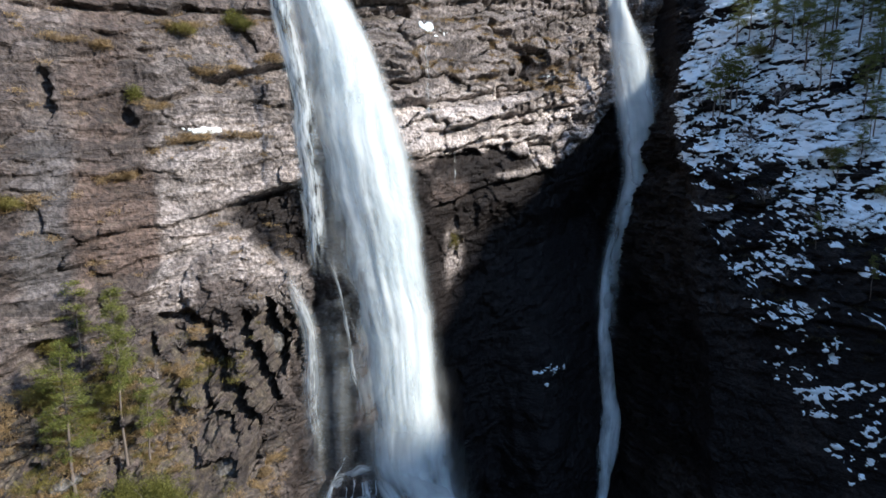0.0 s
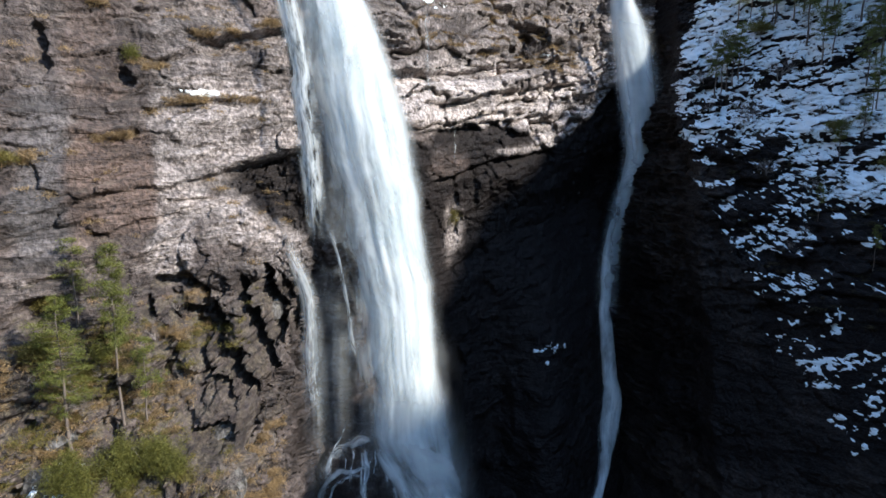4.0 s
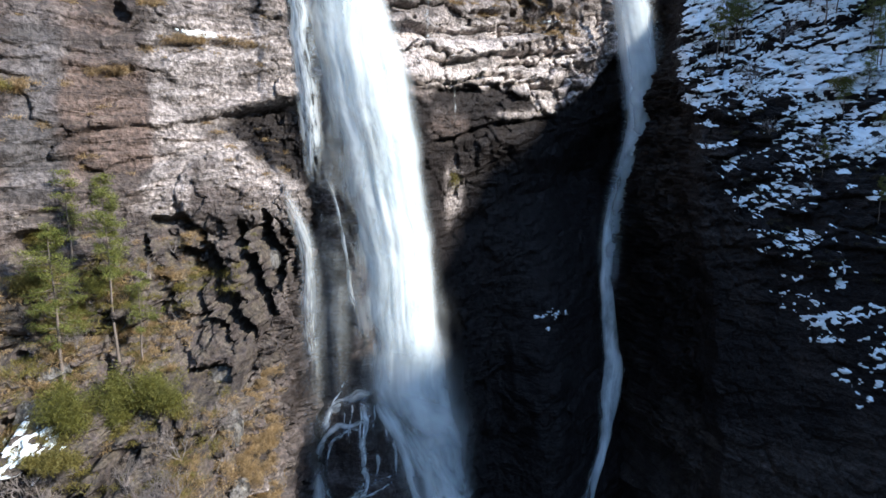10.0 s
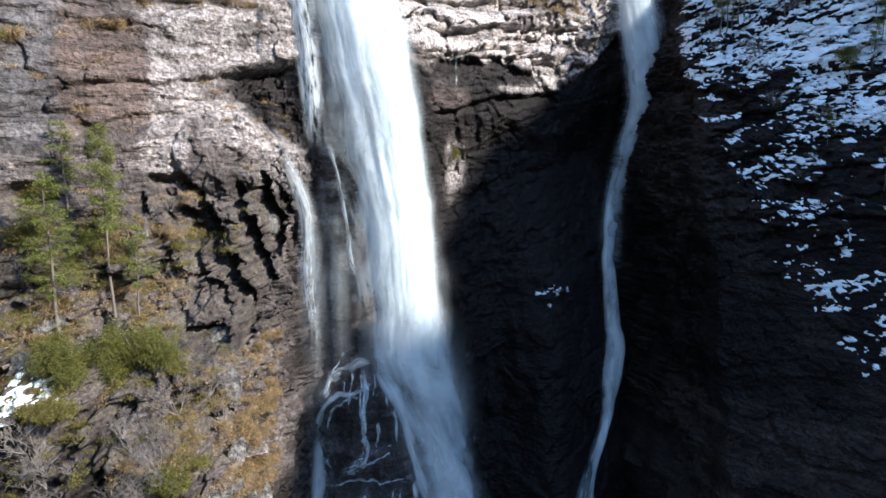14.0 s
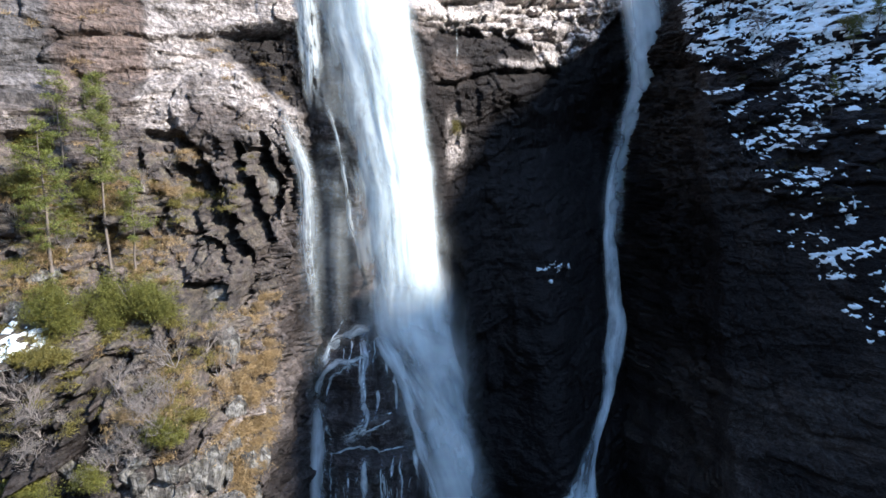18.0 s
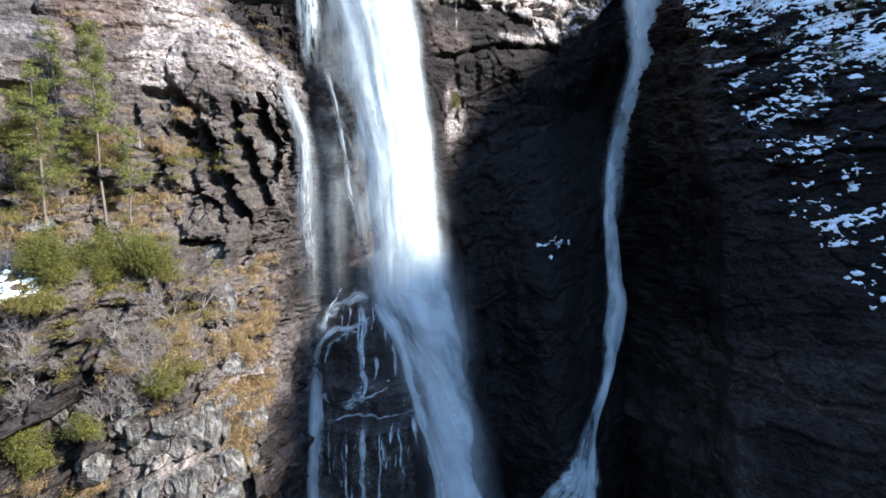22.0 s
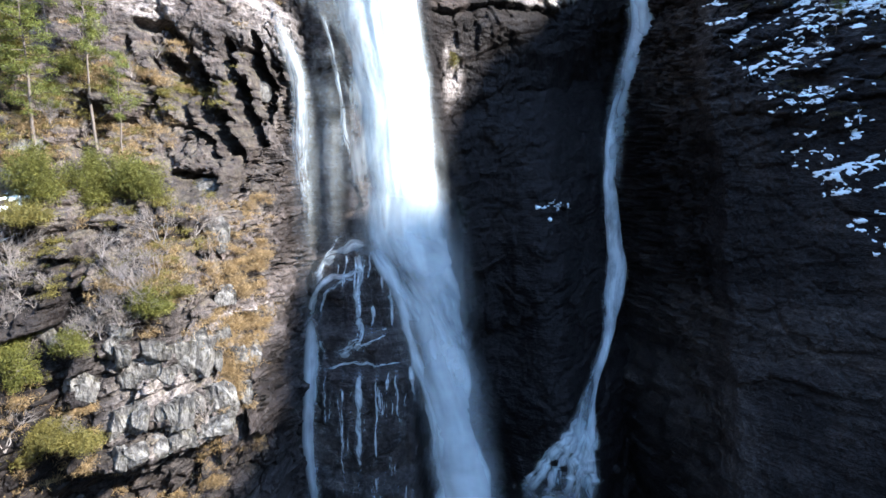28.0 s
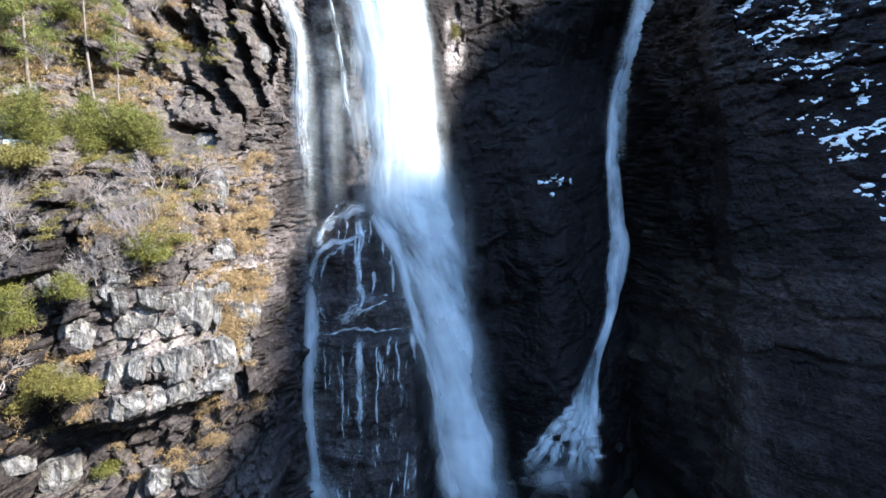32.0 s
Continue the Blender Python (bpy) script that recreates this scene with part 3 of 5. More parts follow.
# ---- the cliff ----
# How dark and glossy the rock is: damp, plus shade put into its colour.
def wet_and_shade(x, z, kind):
    n = fbm(x * 0.35, z * 0.2, 4, 91)
    if kind == "left":
        near = 0.55 * step(-12.4, -10.6, x + 1.6 * n) * step(50, 40, z) * step(30, 36, z) + 0.62 * step(-12.4, -11.0, x + 1.4 * n) * step(38, 33, z) + step(-12.6, -11, x + n) * step(62, 55, z) * step(40, 47, z) * 0.8
        # under: much darker between the long joint and the slab
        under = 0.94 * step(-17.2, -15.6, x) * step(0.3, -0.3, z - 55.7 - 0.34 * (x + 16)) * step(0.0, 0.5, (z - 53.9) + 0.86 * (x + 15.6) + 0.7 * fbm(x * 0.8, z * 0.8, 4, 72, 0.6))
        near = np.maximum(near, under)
        ribs = (0.42 + 0.5 * n) * step(-17.4, -15.5, x + 0.15 * (z - 42) + n) * step(36, 39, z) * step(50.5, 48, z)
        # shade of scrub and cavities, painted as dark blotches on the low rock
        buttress_shade = 0.78 * step(-0.14, 0.08, fbm(x * 0.45, z * 0.55, 4, 94, 0.6)) * step(40, 35, z) * step(-13.6, -15, x)
        # the buttress's shadowed left flank, painted dark as well
        buttress_shade = np.maximum(buttress_shade, 0.85 * step(-16.6, -19.0, x + 2.5 * n) * step(37, 34, z) * step(18, 22, z))
        # spray-wet foot, with the undercut's shade also put into its colour
        foot = 0.6 * step(-15.2, -13.6, x + n) * step(24.4, 23.2, z - 0.25 * (x + 13))
        return np.clip(np.maximum(np.maximum(np.maximum(near, ribs), buttress_shade), foot), 0, 1)
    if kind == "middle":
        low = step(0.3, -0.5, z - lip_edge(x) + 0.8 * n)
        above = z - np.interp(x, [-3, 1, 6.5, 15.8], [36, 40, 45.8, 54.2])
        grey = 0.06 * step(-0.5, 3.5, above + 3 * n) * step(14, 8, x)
        # a patch of direct sun, put into the colour as drier rock
        sun_patch = 0.75 * step(0.0, 1.0, 1.1 - np.hypot((x - 1.7) / 1.2, (z - 48.4) / 3.0) + 1.6 * n)
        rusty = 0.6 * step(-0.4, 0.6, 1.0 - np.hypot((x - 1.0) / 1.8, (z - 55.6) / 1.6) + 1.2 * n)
        # sunlight along the lower ledge's edge, put into the colour
        lit_tier = 0.75 * step(0.7, 0.1, np.abs(z - np.interp(x, [5.5, 10, 14.6], [56.5, 57.0, 57.6]) - 0.3 + 0.8 * n)) * step(5.2, 6.5, x) * step(15, 14, x)
        return np.clip(low * (0.97 - np.maximum(np.maximum(grey, sun_patch), np.maximum(rusty, lit_tier))) - 0.5 * step(-5, -7, x) * step(33, 36, z) - 0.35 * step(-1.0, -2.2, x) * step(35, 33, z), 0, 1)
    # east slope: its shade is put into the colour, deepest around z 31 to 45
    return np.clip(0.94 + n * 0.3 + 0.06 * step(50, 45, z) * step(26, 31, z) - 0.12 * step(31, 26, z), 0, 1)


def build_cliff(name, kind, xs, zs, label):
    x, z = np.meshgrid(xs, zs)
    y = depth(x, z, kind)
    steep = step(0.8, 4.0, form(x, z, kind) - form_plain(x, z, kind)) if kind != "middle" else 0 * x
    side = {"left": 1, "middle": 0, "right": -1}[kind]
    jut = 0.9 * blocks(y / 2.2 + 0.15 * z, z / 3.6, 83, 0.5) + 0.6 * blocks(y / 1.3 + 0.15 * z, z / 1.9, 85, 0.6) + 0.3 * blocks(y / 0.7, z / 0.8, 86, 0.6) + 0.8 * fbm(y * 0.5, z * 0.4, 5, 87, 0.6)
    mesh = raw(name, np.stack([x + side * steep * (jut - 0.2), y, z], -1).reshape(-1, 3), quads(len(xs), len(zs)), True)
    smooth_y = form(x, z, kind)
    up = np.gradient(y, axis=0) / np.gradient(z, axis=0)
    # this attribute also carries the painted shade
    floats(mesh, "wet", wet_and_shade(x, z, kind))
    moss = step(0.8, 1.8, up)
    if kind == "left":
        moss = np.maximum(moss * (0.35 + 0.65 * step(54, 46, z)), 0.5 * step(0.1, 0.7, up) * step(30, 33, z) * step(48, 44, z)) * step(-11.4, -12.6, x)
        ragged = 0.7 * fbm(x * 0.5, z * 0.5, 4, 93)
        pale = step(-19.8, -19.2, x + ragged) * step(-0.5, -0.1, fbm(x * 0.35, z * 0.5, 4, 98)) * (step(51.0, 52.2, z + 0.9 * (x + 17.5) + ragged) * step(63, 60.2, z) + 0.55 * step(60, 63, z)) * step(70, 66, z)
        pale = np.maximum(pale, 0.9 * step(-19.9, -19.2, x + ragged) * step(-17.0, -17.8, x) * step(47.6, 48.8, z) * step(54, 52, z))
        pale = np.maximum(pale, step(0.7, 0.0, np.abs((z - 51.9) + 0.95 * (x + 14.2)) - 0.9 + ragged) * step(-17.0, -16, x) * step(-11.9, -12.4, x))
        pale = pale + 0.6 * step(31.5, 30, z) * step(20.5, 22, z) * step(-18.4, -17, x) * step(-11.6, -12.6, x) * step(-0.15, 0.15, fbm(x * 0.5, z * 0.5, 3, 95))
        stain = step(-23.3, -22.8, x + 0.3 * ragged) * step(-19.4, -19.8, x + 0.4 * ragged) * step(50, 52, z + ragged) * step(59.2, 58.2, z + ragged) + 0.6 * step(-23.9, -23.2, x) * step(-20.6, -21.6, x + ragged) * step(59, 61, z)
        grey = 0.9 * step(-25.3, -24.6, x + ragged) * step(-22.7, -23.4, x + 0.4 * ragged) * step(49, 52, z) * step(63, 59, z)
    elif kind == "middle":
        moss = moss * step(62, 70, z) * 0.8
        # pale lip rock, with its glossy sheen put into the colour too
        pale = step(-0.45, -0.1, fbm(x * 0.2, z * 0.6, 4, 97) + 0.14 * step(57, 60, z)) * step(-0.4, 0.4, z - lip_edge(x)) * (0.3 + 0.7 * step(8.0, 5.0, z - lip_edge(x) - 0.1 * x))
        # the same sunlit patch, painted paler
        pale = np.maximum(pale, 0.55 * step(0.1, 0.9, 1.1 - np.hypot((x - 1.7) / 1.1, (z - 48.4) / 2.8) + 1.6 * fbm(x * 0.35, z * 0.2, 4, 91)))
        # pale strip that paints the ledge's lit edge
        pale = np.maximum(pale, 0.9 * step(0.7, 0.1, np.abs(z - np.interp(x, [5.5, 10, 14.6], [56.5, 57.0, 57.6]) - 0.3)) * step(5.2, 6.5, x) * step(15, 14, x))
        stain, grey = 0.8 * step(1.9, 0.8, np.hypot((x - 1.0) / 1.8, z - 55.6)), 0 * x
    else:
        moss, pale, stain, grey = moss * 0.5, 0 * x, 0 * x, 0 * x
    floats(mesh, "moss", moss)
    floats(mesh, "pale", np.clip(pale, 0, 1) * (0.58 if kind == "left" else 0.95))
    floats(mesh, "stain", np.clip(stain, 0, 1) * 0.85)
    floats(mesh, "grey", grey)
    return link(name, mesh, ROCK, None, label, category="cliff", kind="structure")


def spread(*runs):
    return np.concatenate([np.arange(a, b, s) for a, b, s in runs])


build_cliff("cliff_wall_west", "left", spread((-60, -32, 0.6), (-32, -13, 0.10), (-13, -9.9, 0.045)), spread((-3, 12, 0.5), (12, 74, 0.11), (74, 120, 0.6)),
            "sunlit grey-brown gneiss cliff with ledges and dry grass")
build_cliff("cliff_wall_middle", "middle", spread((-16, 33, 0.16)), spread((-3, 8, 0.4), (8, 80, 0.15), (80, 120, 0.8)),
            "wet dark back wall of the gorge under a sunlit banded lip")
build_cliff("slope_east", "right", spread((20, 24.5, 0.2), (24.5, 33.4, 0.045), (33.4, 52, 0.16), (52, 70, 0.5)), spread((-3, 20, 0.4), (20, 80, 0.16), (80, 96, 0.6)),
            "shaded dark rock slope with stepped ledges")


def mountain():
    """The ridge that runs on toward the viewer's side and keeps the gorge in shade."""
    ys = np.linspace(-60, 150, 211)
    crest = np.interp(ys, [-60, -12, 0, 5.7, 12.5, 18, 22, 26.3, 29, 34, 45, 49, 51, 62, 68, 71.5, 150], [50, 60, 68, 71, 74.3, 80, 82.9, 81, 79.5, 81, 85.1, 88.5, 91, 91, 93.5, 96, 120])
    foot = np.maximum(46, 0.80 * ys + 4)
    rows = []
    for k in range(25):
        f = k / 24
        rows.append(np.stack([foot + (np.maximum(62, foot + 6) - foot) * f ** 1.2, ys, -3 + (crest + 3) * f], -1))
    far = rows[-1].copy()
    for k in range(1, 9):
        r = far.copy()
        r[:, 0] += 14 * k
        r[:, 2] = np.maximum(-3, crest - 12 * k)
        rows.append(r)
    p = np.array(rows)
    wob = fbm(p[..., 1] * 0.2, p[..., 2] * 0.2, 4, 101)
    p[..., 0] += 1.6 * wob * (np.arange(len(rows))[:, None] < 24)
    p[..., 2] += 0.9 * fbm(p[..., 1] * 0.7, p[..., 0] * 0.2, 4, 103, 0.6)
    mesh = raw("mountain_east", p.reshape(-1, 3), quads(len(ys), len(rows)), True)
    link("mountain_east", mesh, SOIL, None, "wooded dark mountain ridge above the gorge", category="mountain", kind="structure")


mountain()


def ground():
    xs, ys = np.linspace(-900, 900, 73), np.linspace(-900, 900, 73)
    x, y = np.meshgrid(xs, ys)
    far = np.hypot(x, y - 20)
    z = -1.5 + 0.9 * fbm(x * 0.05, y * 0.05, 3, 111) + np.maximum(far - 160, 0) * 0.28 + np.maximum(-y - 60, 0) * 0.25
    link("ground", raw("ground", np.stack([x, y, z], -1).reshape(-1, 3), quads(73, 73), True), SOIL, None, "dark valley floor rising to far hills", category="ground", kind="structure")


ground()


# ---- the falls ----
def sheet(name, rows, parent, material, dense, bow=0.8, feather=0.5, ragged=0.25, fade=(0.0, 0.0), seed=0, skew=0.0, label="", nu=30, dz=0.35):
    """A falling sheet of water. Rows from top to bottom: z, left x, right x, y. It is bowed outwards and torn at its edges."""
    rows = np.array(rows, float)[::-1]
    nv = max(8, int((rows[-1, 0] - rows[0, 0]) / dz))
    zs = np.linspace(rows[0, 0], rows[-1, 0], nv)
    xl, xr, yy = (np.interp(zs, rows[:, 0], rows[:, k]) for k in (1, 2, 3))
    for a in (xl, xr, yy):
        k = min(4, nv // 2)
        pad = np.concatenate([a[:1].repeat(k), a, a[-1:].repeat(k)])
        a[:] = np.convolve(pad, np.ones(2 * k + 1) / (2 * k + 1), "same")[k:-k]
    u, z = np.meshgrid(np.linspace(0, 1, nu), zs)
    wide = (xr - xl)[:, None]
    x = xl[:, None] + wide * u + ragged * (fbm(u * 0 + 3, z * 0.2, 4, 121 + seed) * (1 - u) + fbm(u * 0 + 9, z * 0.2, 4, 131 + seed) * u) * np.minimum(wide, 2)
    streak = fbm(u * wide * 1.1, z * 0.05, 3, 141 + seed)
    y = yy[:, None] - bow * (1 - (2 * u - 1) ** 2) - 0.3 * streak * np.minimum(wide / 4, 1)
    mesh = raw(name, np.stack([x, y, z], -1).reshape(-1, 3), quads(nu, nv), True)
    uv = mesh.uv_layers.new(name="UVMap")
    idx = np.zeros(len(mesh.loops), np.int32)
    mesh.loops.foreach_get("vertex_index", idx)
    flat = np.stack([(u * wide / 8 + seed).ravel(), (zs[-1] - z).ravel()], -1)[idx]
    uv.data.foreach_set("uv", flat.astype(np.float32).ravel())
    t = (zs[-1] - z) / (zs[-1] - zs[0])
    side = np.clip(np.minimum(u, 1 - u) / max(feather * 0.5, 1e-3), 0, 1)
    edge = step(0, 1, side) * (step(0, fade[0], t) if fade[0] else 1) * (step(0, fade[1], 1 - t) if fade[1] else 1)
    floats(mesh, "edge", edge + 0 * u)
    floats(mesh, "dense", np.interp(t, np.linspace(0, 1, len(dense)), dense) + skew * (u - 0.5))
    ob = link(name, mesh, material, parent, label)
    ob.matrix_parent_inverse = parent.matrix_world.inverted()
    return ob


big = thing("waterfall", (0, 0, 0), "tall white waterfall plunging over the cliff onto a dark stepped rock", "waterfall")
MAIN = [(75, -14.2, -8.6, 51.6), (73, -13.7, -8.0, 51.5), (66, -11.8, -4.5, 50.6), (58.5, -10.9, -2.2, 49.9), (52, -9.5, -1.1, 49.3), (44, -8.3, -0.4, 48.8), (36, -7.6, 0.3, 48.3), (30.5, -7.3, 0.7, 48.0)]
LOW = [(39, -5.6, 0.6, 47.6), (34.6, -6.6, 1.0, 47.2), (32.9, -6.0, 1.3, 47.0), (30, -4.8, 1.7, 46.7), (27, -3.3, 2.1, 46.3), (23, -1.8, 2.6, 45.7), (19, -0.8, 3.0, 45.1), (11, 0.0, 4.4, 44), (-1, 0.6, 6, 43)]
sheet("core", [(z, l + 0.2 * (r - l), r - 0.06 * (r - l), y + 1.0) for z, l, r, y in MAIN], big, WATER, (1.0, 0.9, 0.85, 0.85, 0.85, 0.85), 1.9, 0.35, 0.2, (0.0, 0.1), seed=1, skew=0.6, nu=70)
sheet("curtain", [(z, l, r, y + 0.9) for z, l, r, y in MAIN], big, WATER, (0.7, 0.6, 0.6, 0.6, 0.55, 0.5), 2.3, 0.4, 0.2, (0.0, 0.14), seed=2, skew=0.7, nu=80)
sheet("veil", [(z, l - 0.5, r + 0.35, y + 0.7) for z, l, r, y in MAIN], big, VEIL, (0.5, 0.5, 0.5, 0.5, 0.5), 2.8, 0.7, 0.4, (0.0, 0.2), seed=3, nu=50)
sheet("lower_curtain", LOW, big, WATER, (0.55, 0.72, 0.72, 0.66, 0.62, 0.6), 1.0, 0.35, 0.6, (0.16, 0.0), seed=8, nu=60)
sheet("lower_spray", [(z, l - 0.6, r + 0.9, y - 0.9) for z, l, r, y in LOW], big, VEIL, (0.2, 0.25, 0.3, 0.35, 0.4), 1.4, 0.9, 0.3, (0.25, 0.0), seed=9, nu=40)
sheet("bright_strand", [(33.6, -7.2, -5.0, 46.2), (32.4, -6.1, -4.1, 45.9), (30.5, -4.9, -3.1, 45.5), (27.5, -3.5, -1.9, 45.0), (23, -2.0, -0.6, 44.4), (19, -1.1, 0.1, 43.8), (12, -0.2, 1.0, 43)], big, WATER, (0.75, 0.8, 0.7, 0.55, 0.4), 0.2, 0.8, 0.8, (0.1, 0.3), seed=10, nu=14)
sheet("mist", [(z, l - 0.9, r + 1.8, y - 1.6) for z, l, r, y in MAIN[5:6] + LOW[1:]], big, SPRAY, (0.1, 0.35, 0.5, 0.7, 0.9), 2.0, 0.95, 0.3, (0.25, 0.0), seed=4)
sheet("side_veil", [(z, 0.94 * l - 0.1, 0.94 * r - 0.1, y - 2.9) for z, l, r, y in ((74, -14.4, -12.4, 51.0), (65, -12.9, -10.6, 50.2), (60, -12.0, -9.8, 49.8), (56, -11.6, -9.6, 49.3), (50, -11.0, -9.2, 48.6))], big, THREADS, (0.95, 0.85, 0.8, 0.75, 0.6), 1.0, 0.7, 0.25, (0.0, 0.15), seed=5)
sheet("thin_fall", [(51.4, -14.0, -12.0, 46.4), (49.4, -13.0, -10.8, 46.4), (46, -11.9, -9.5, 46.3), (42.5, -11.6, -9.2, 46.3), (38, -11.8, -9.2, 46.3), (32, -11.7, -8.9, 45.9), (27, -11.7, -8.8, 44.9)], big, SPRAY, (0.6, 0.5, 0.42, 0.36, 0.3, 0.25), 0.5, 1.0, 0.2, (0.35, 0.15), seed=6)
sheet("thin_veil", [(51.6, -13.7, -12.2, 46.3), (49.4, -12.6, -11.0, 46.2), (46, -11.5, -9.9, 46.2), (40, -11.6, -9.7, 46.2), (33, -11.4, -9.5, 45.8)], big, THREADS, (0.85, 0.72, 0.55, 0.4), 0.6, 1.0, 0.25, (0.25, 0.3), seed=35)
sheet("lower_strand", [(28.5, -10.5, -9.4, 44.6), (26, -10.8, -9.2, 44.1), (23, -10.8, -8.9, 43.3), (20.5, -10.7, -9.3, 42.8), (16.5, -10.5, -9.2, 41.9), (13.2, -10.1, -8.9, 41.0), (11, -9.4, -8.1, 40.4)], big, WATER, (0.2, 0.4, 0.5, 0.45, 0.5, 0.6), 0.4, 1.0, 0.2, (0.1, 0.0), seed=7)

second = thing("second_waterfall", (0, 0, 0), "narrow waterfall winding down a shaded gully", "waterfall")
THIN = [(79.4, 21.70, 24.50, 84.0), (72.2, 22.10, 27.90, 84.0), (66.0, 23.20, 29.20, 83.8), (60.0, 24.20, 29.90, 83.4), (57.0, 24.40, 29.30, 83.0), (52.5, 23.85, 27.80, 82.4), (47.0, 22.45, 25.25, 81.6), (40.6, 20.75, 22.65, 78.6), (34.3, 19.85, 21.85, 73.9), (28.8, 20.25, 22.55, 72.2), (24.5, 19.10, 22.10, 69.5), (22.3, 18.40, 21.00, 67.6), (18.9, 17.60, 19.40, 64.8), (15.3, 15.25, 16.95, 60.9), (13.4, 13.9, 16.3, 58.6), (11.3, 13.2, 16.2, 56.6), (9.6, 13.0, 16.0, 55.6)]
sheet("stream", THIN, second, WATER, (1.1, 1.1, 0.9, 0.7, 0.6, 0.6, 0.62, 0.65, 0.7), 0.8, 0.55, 0.3, (0.0, 0.06), seed=11)
sheet("mist", [(z, l - 0.9, r + 1.0, y - 0.8) for z, l, r, y in THIN[:9]], second, SPRAY, (0.2, 0.6, 0.7, 0.5, 0.3), 0.6, 0.95, 0.3, (0.2, 0.2), seed=12)


def rivulet(path, wide, dense, seed, name="strand", parent=big, material=WATER):
    """A thread of water that clings to the rock and may run sideways. path: x, z from top to bottom."""
    p = np.array(path, float)
    run = np.concatenate([[0], np.cumsum(np.hypot(*np.diff(p, axis=0).T))])
    n = max(8, int(run[-1] / 0.14))
    t = np.linspace(0, run[-1], n)
    x, z = np.interp(t, run, p[:, 0]), np.interp(t, run, p[:, 1])
    k = min(4, n // 3)
    for a in (x, z):
        pad = np.concatenate([2 * a[0] - a[k:0:-1], a, 2 * a[-1] - a[-2:-k - 2:-1]])
        a[:] = np.convolve(pad, np.ones(2 * k + 1) / (2 * k + 1), "same")[k:-k]
    x = x + 0.14 * fbm(t * 0.9, t * 0 + seed, 3, 171)
    z = z + 0.3 * fbm(t * 0.8, t * 0 + seed + 5, 3, 175)
    dx, dz = np.gradient(x), np.gradient(z)
    ln = np.hypot(dx, dz) + 1e-6
    nu = 8
    u = np.linspace(0, 1, nu)[None, :]
    w = wide * (0.75 + 0.9 * (fbm(t * 1.3, t * 0 + seed, 3, 173) + 0.3))[:, None]
    gx, gz = x[:, None] - (dz / ln)[:, None] * (u - 0.5) * w, z[:, None] + (dx / ln)[:, None] * (u - 0.5) * w
    gy = depth(gx, gz, "middle") - 0.28 - 0.16 * (1 - (2 * u - 1) ** 2)
    gy = np.minimum(gy, np.convolve(np.pad(gy.min(1), 3, "edge"), np.ones(7) / 7, "same")[3:-3][:, None] + 0.05)
    mesh = raw(name, np.stack([gx, gy, gz], -1).reshape(-1, 3), quads(nu, n), True)
    uv = mesh.uv_layers.new(name="UVMap")
    idx = np.zeros(len(mesh.loops), np.int32)
    mesh.loops.foreach_get("vertex_index", idx)
    flat = np.stack([(u * w * 1.1 + seed).ravel(), (t[:, None] * 5 + 0 * u).ravel()], -1)[idx]
    uv.data.foreach_set("uv", flat.astype(np.float32).ravel())
    f = (t / run[-1])[:, None]
    floats(mesh, "edge", step(0, 0.9, 2 * np.minimum(u, 1 - u)) * step(0, 0.2, f) * step(0, 0.4, 1 - f))
    floats(mesh, "dense", np.interp(f, np.linspace(0, 1, len(dense)), dense) + 0.03 + 0 * u)
    ob = link(name, mesh, material, parent)
    return ob


# threads over the dome under the main fall: an arc to its rim, a strand down its middle, and curtains off its ledges
rivulet([(-5.6, 33.0), (-7.4, 32.9), (-8.8, 32.2), (-9.6, 31.1), (-10.1, 30.2), (-10.4, 28.6)], 0.95, (0.62, 0.6, 0.55, 0.6), 21, "strand", big, RILL)
rivulet([(-8.0, 33.6), (-8.7, 33.3), (-9.5, 31.2), (-10.1, 29.8)], 0.30, (0.5, 0.55, 0.5), 27, "strand", big, RILL)
rivulet([(-5.4, 31.0), (-6.4, 30.95), (-7.4, 30.8), (-8.8, 30.3), (-9.8, 29.5), (-10.4, 28.3), (-10.8, 26.5), (-10.4, 25.2), (-9.9, 24.0)], 0.62, (0.6, 0.7, 0.75, 0.8, 0.85), 28, "strand", big, RILL)
rivulet([(-6.5, 33.0), (-6.4, 30.9), (-6.6, 28.7), (-6.4, 27.0), (-6.1, 26.2), (-6.9, 25.3), (-7.5, 24.2)], 1.0, (0.55, 0.5, 0.5, 0.55, 0.6), 22, "strand", big, RILL)
rivulet([(-6.45, 31.4), (-6.5, 28.7), (-6.35, 26.8)], 0.35, (0.75, 0.85, 0.8), 24, "strand", big, RILL)
rivulet([(-6.3, 24.1), (-6.2, 22.6), (-6.25, 21.0), (-6.2, 17.0), (-6.1, 14.3)], 0.75, (0.8, 0.72, 0.55, 0.45, 0.4), 23, "strand", big, RILL)
rivulet([(-2.3, 24.05), (-3.7, 24.05), (-5.2, 24.0), (-6.3, 23.95), (-7.2, 24.0), (-9.1, 23.7), (-10.5, 23.3)], 0.40, (0.4, 0.42, 0.55, 0.65, 0.65), 29, "strand", big, RILL)
rivulet([(-4.1, 26.6), (-5.2, 26.4), (-6.2, 26.1)], 0.35, (0.45, 0.55), 31, "strand", big, RILL)
rivulet([(-6.1, 26.3), (-7.4, 25.0), (-8.2, 24.0)], 1.2, (0.5, 0.55, 0.5), 32, "strand", big, RILL)
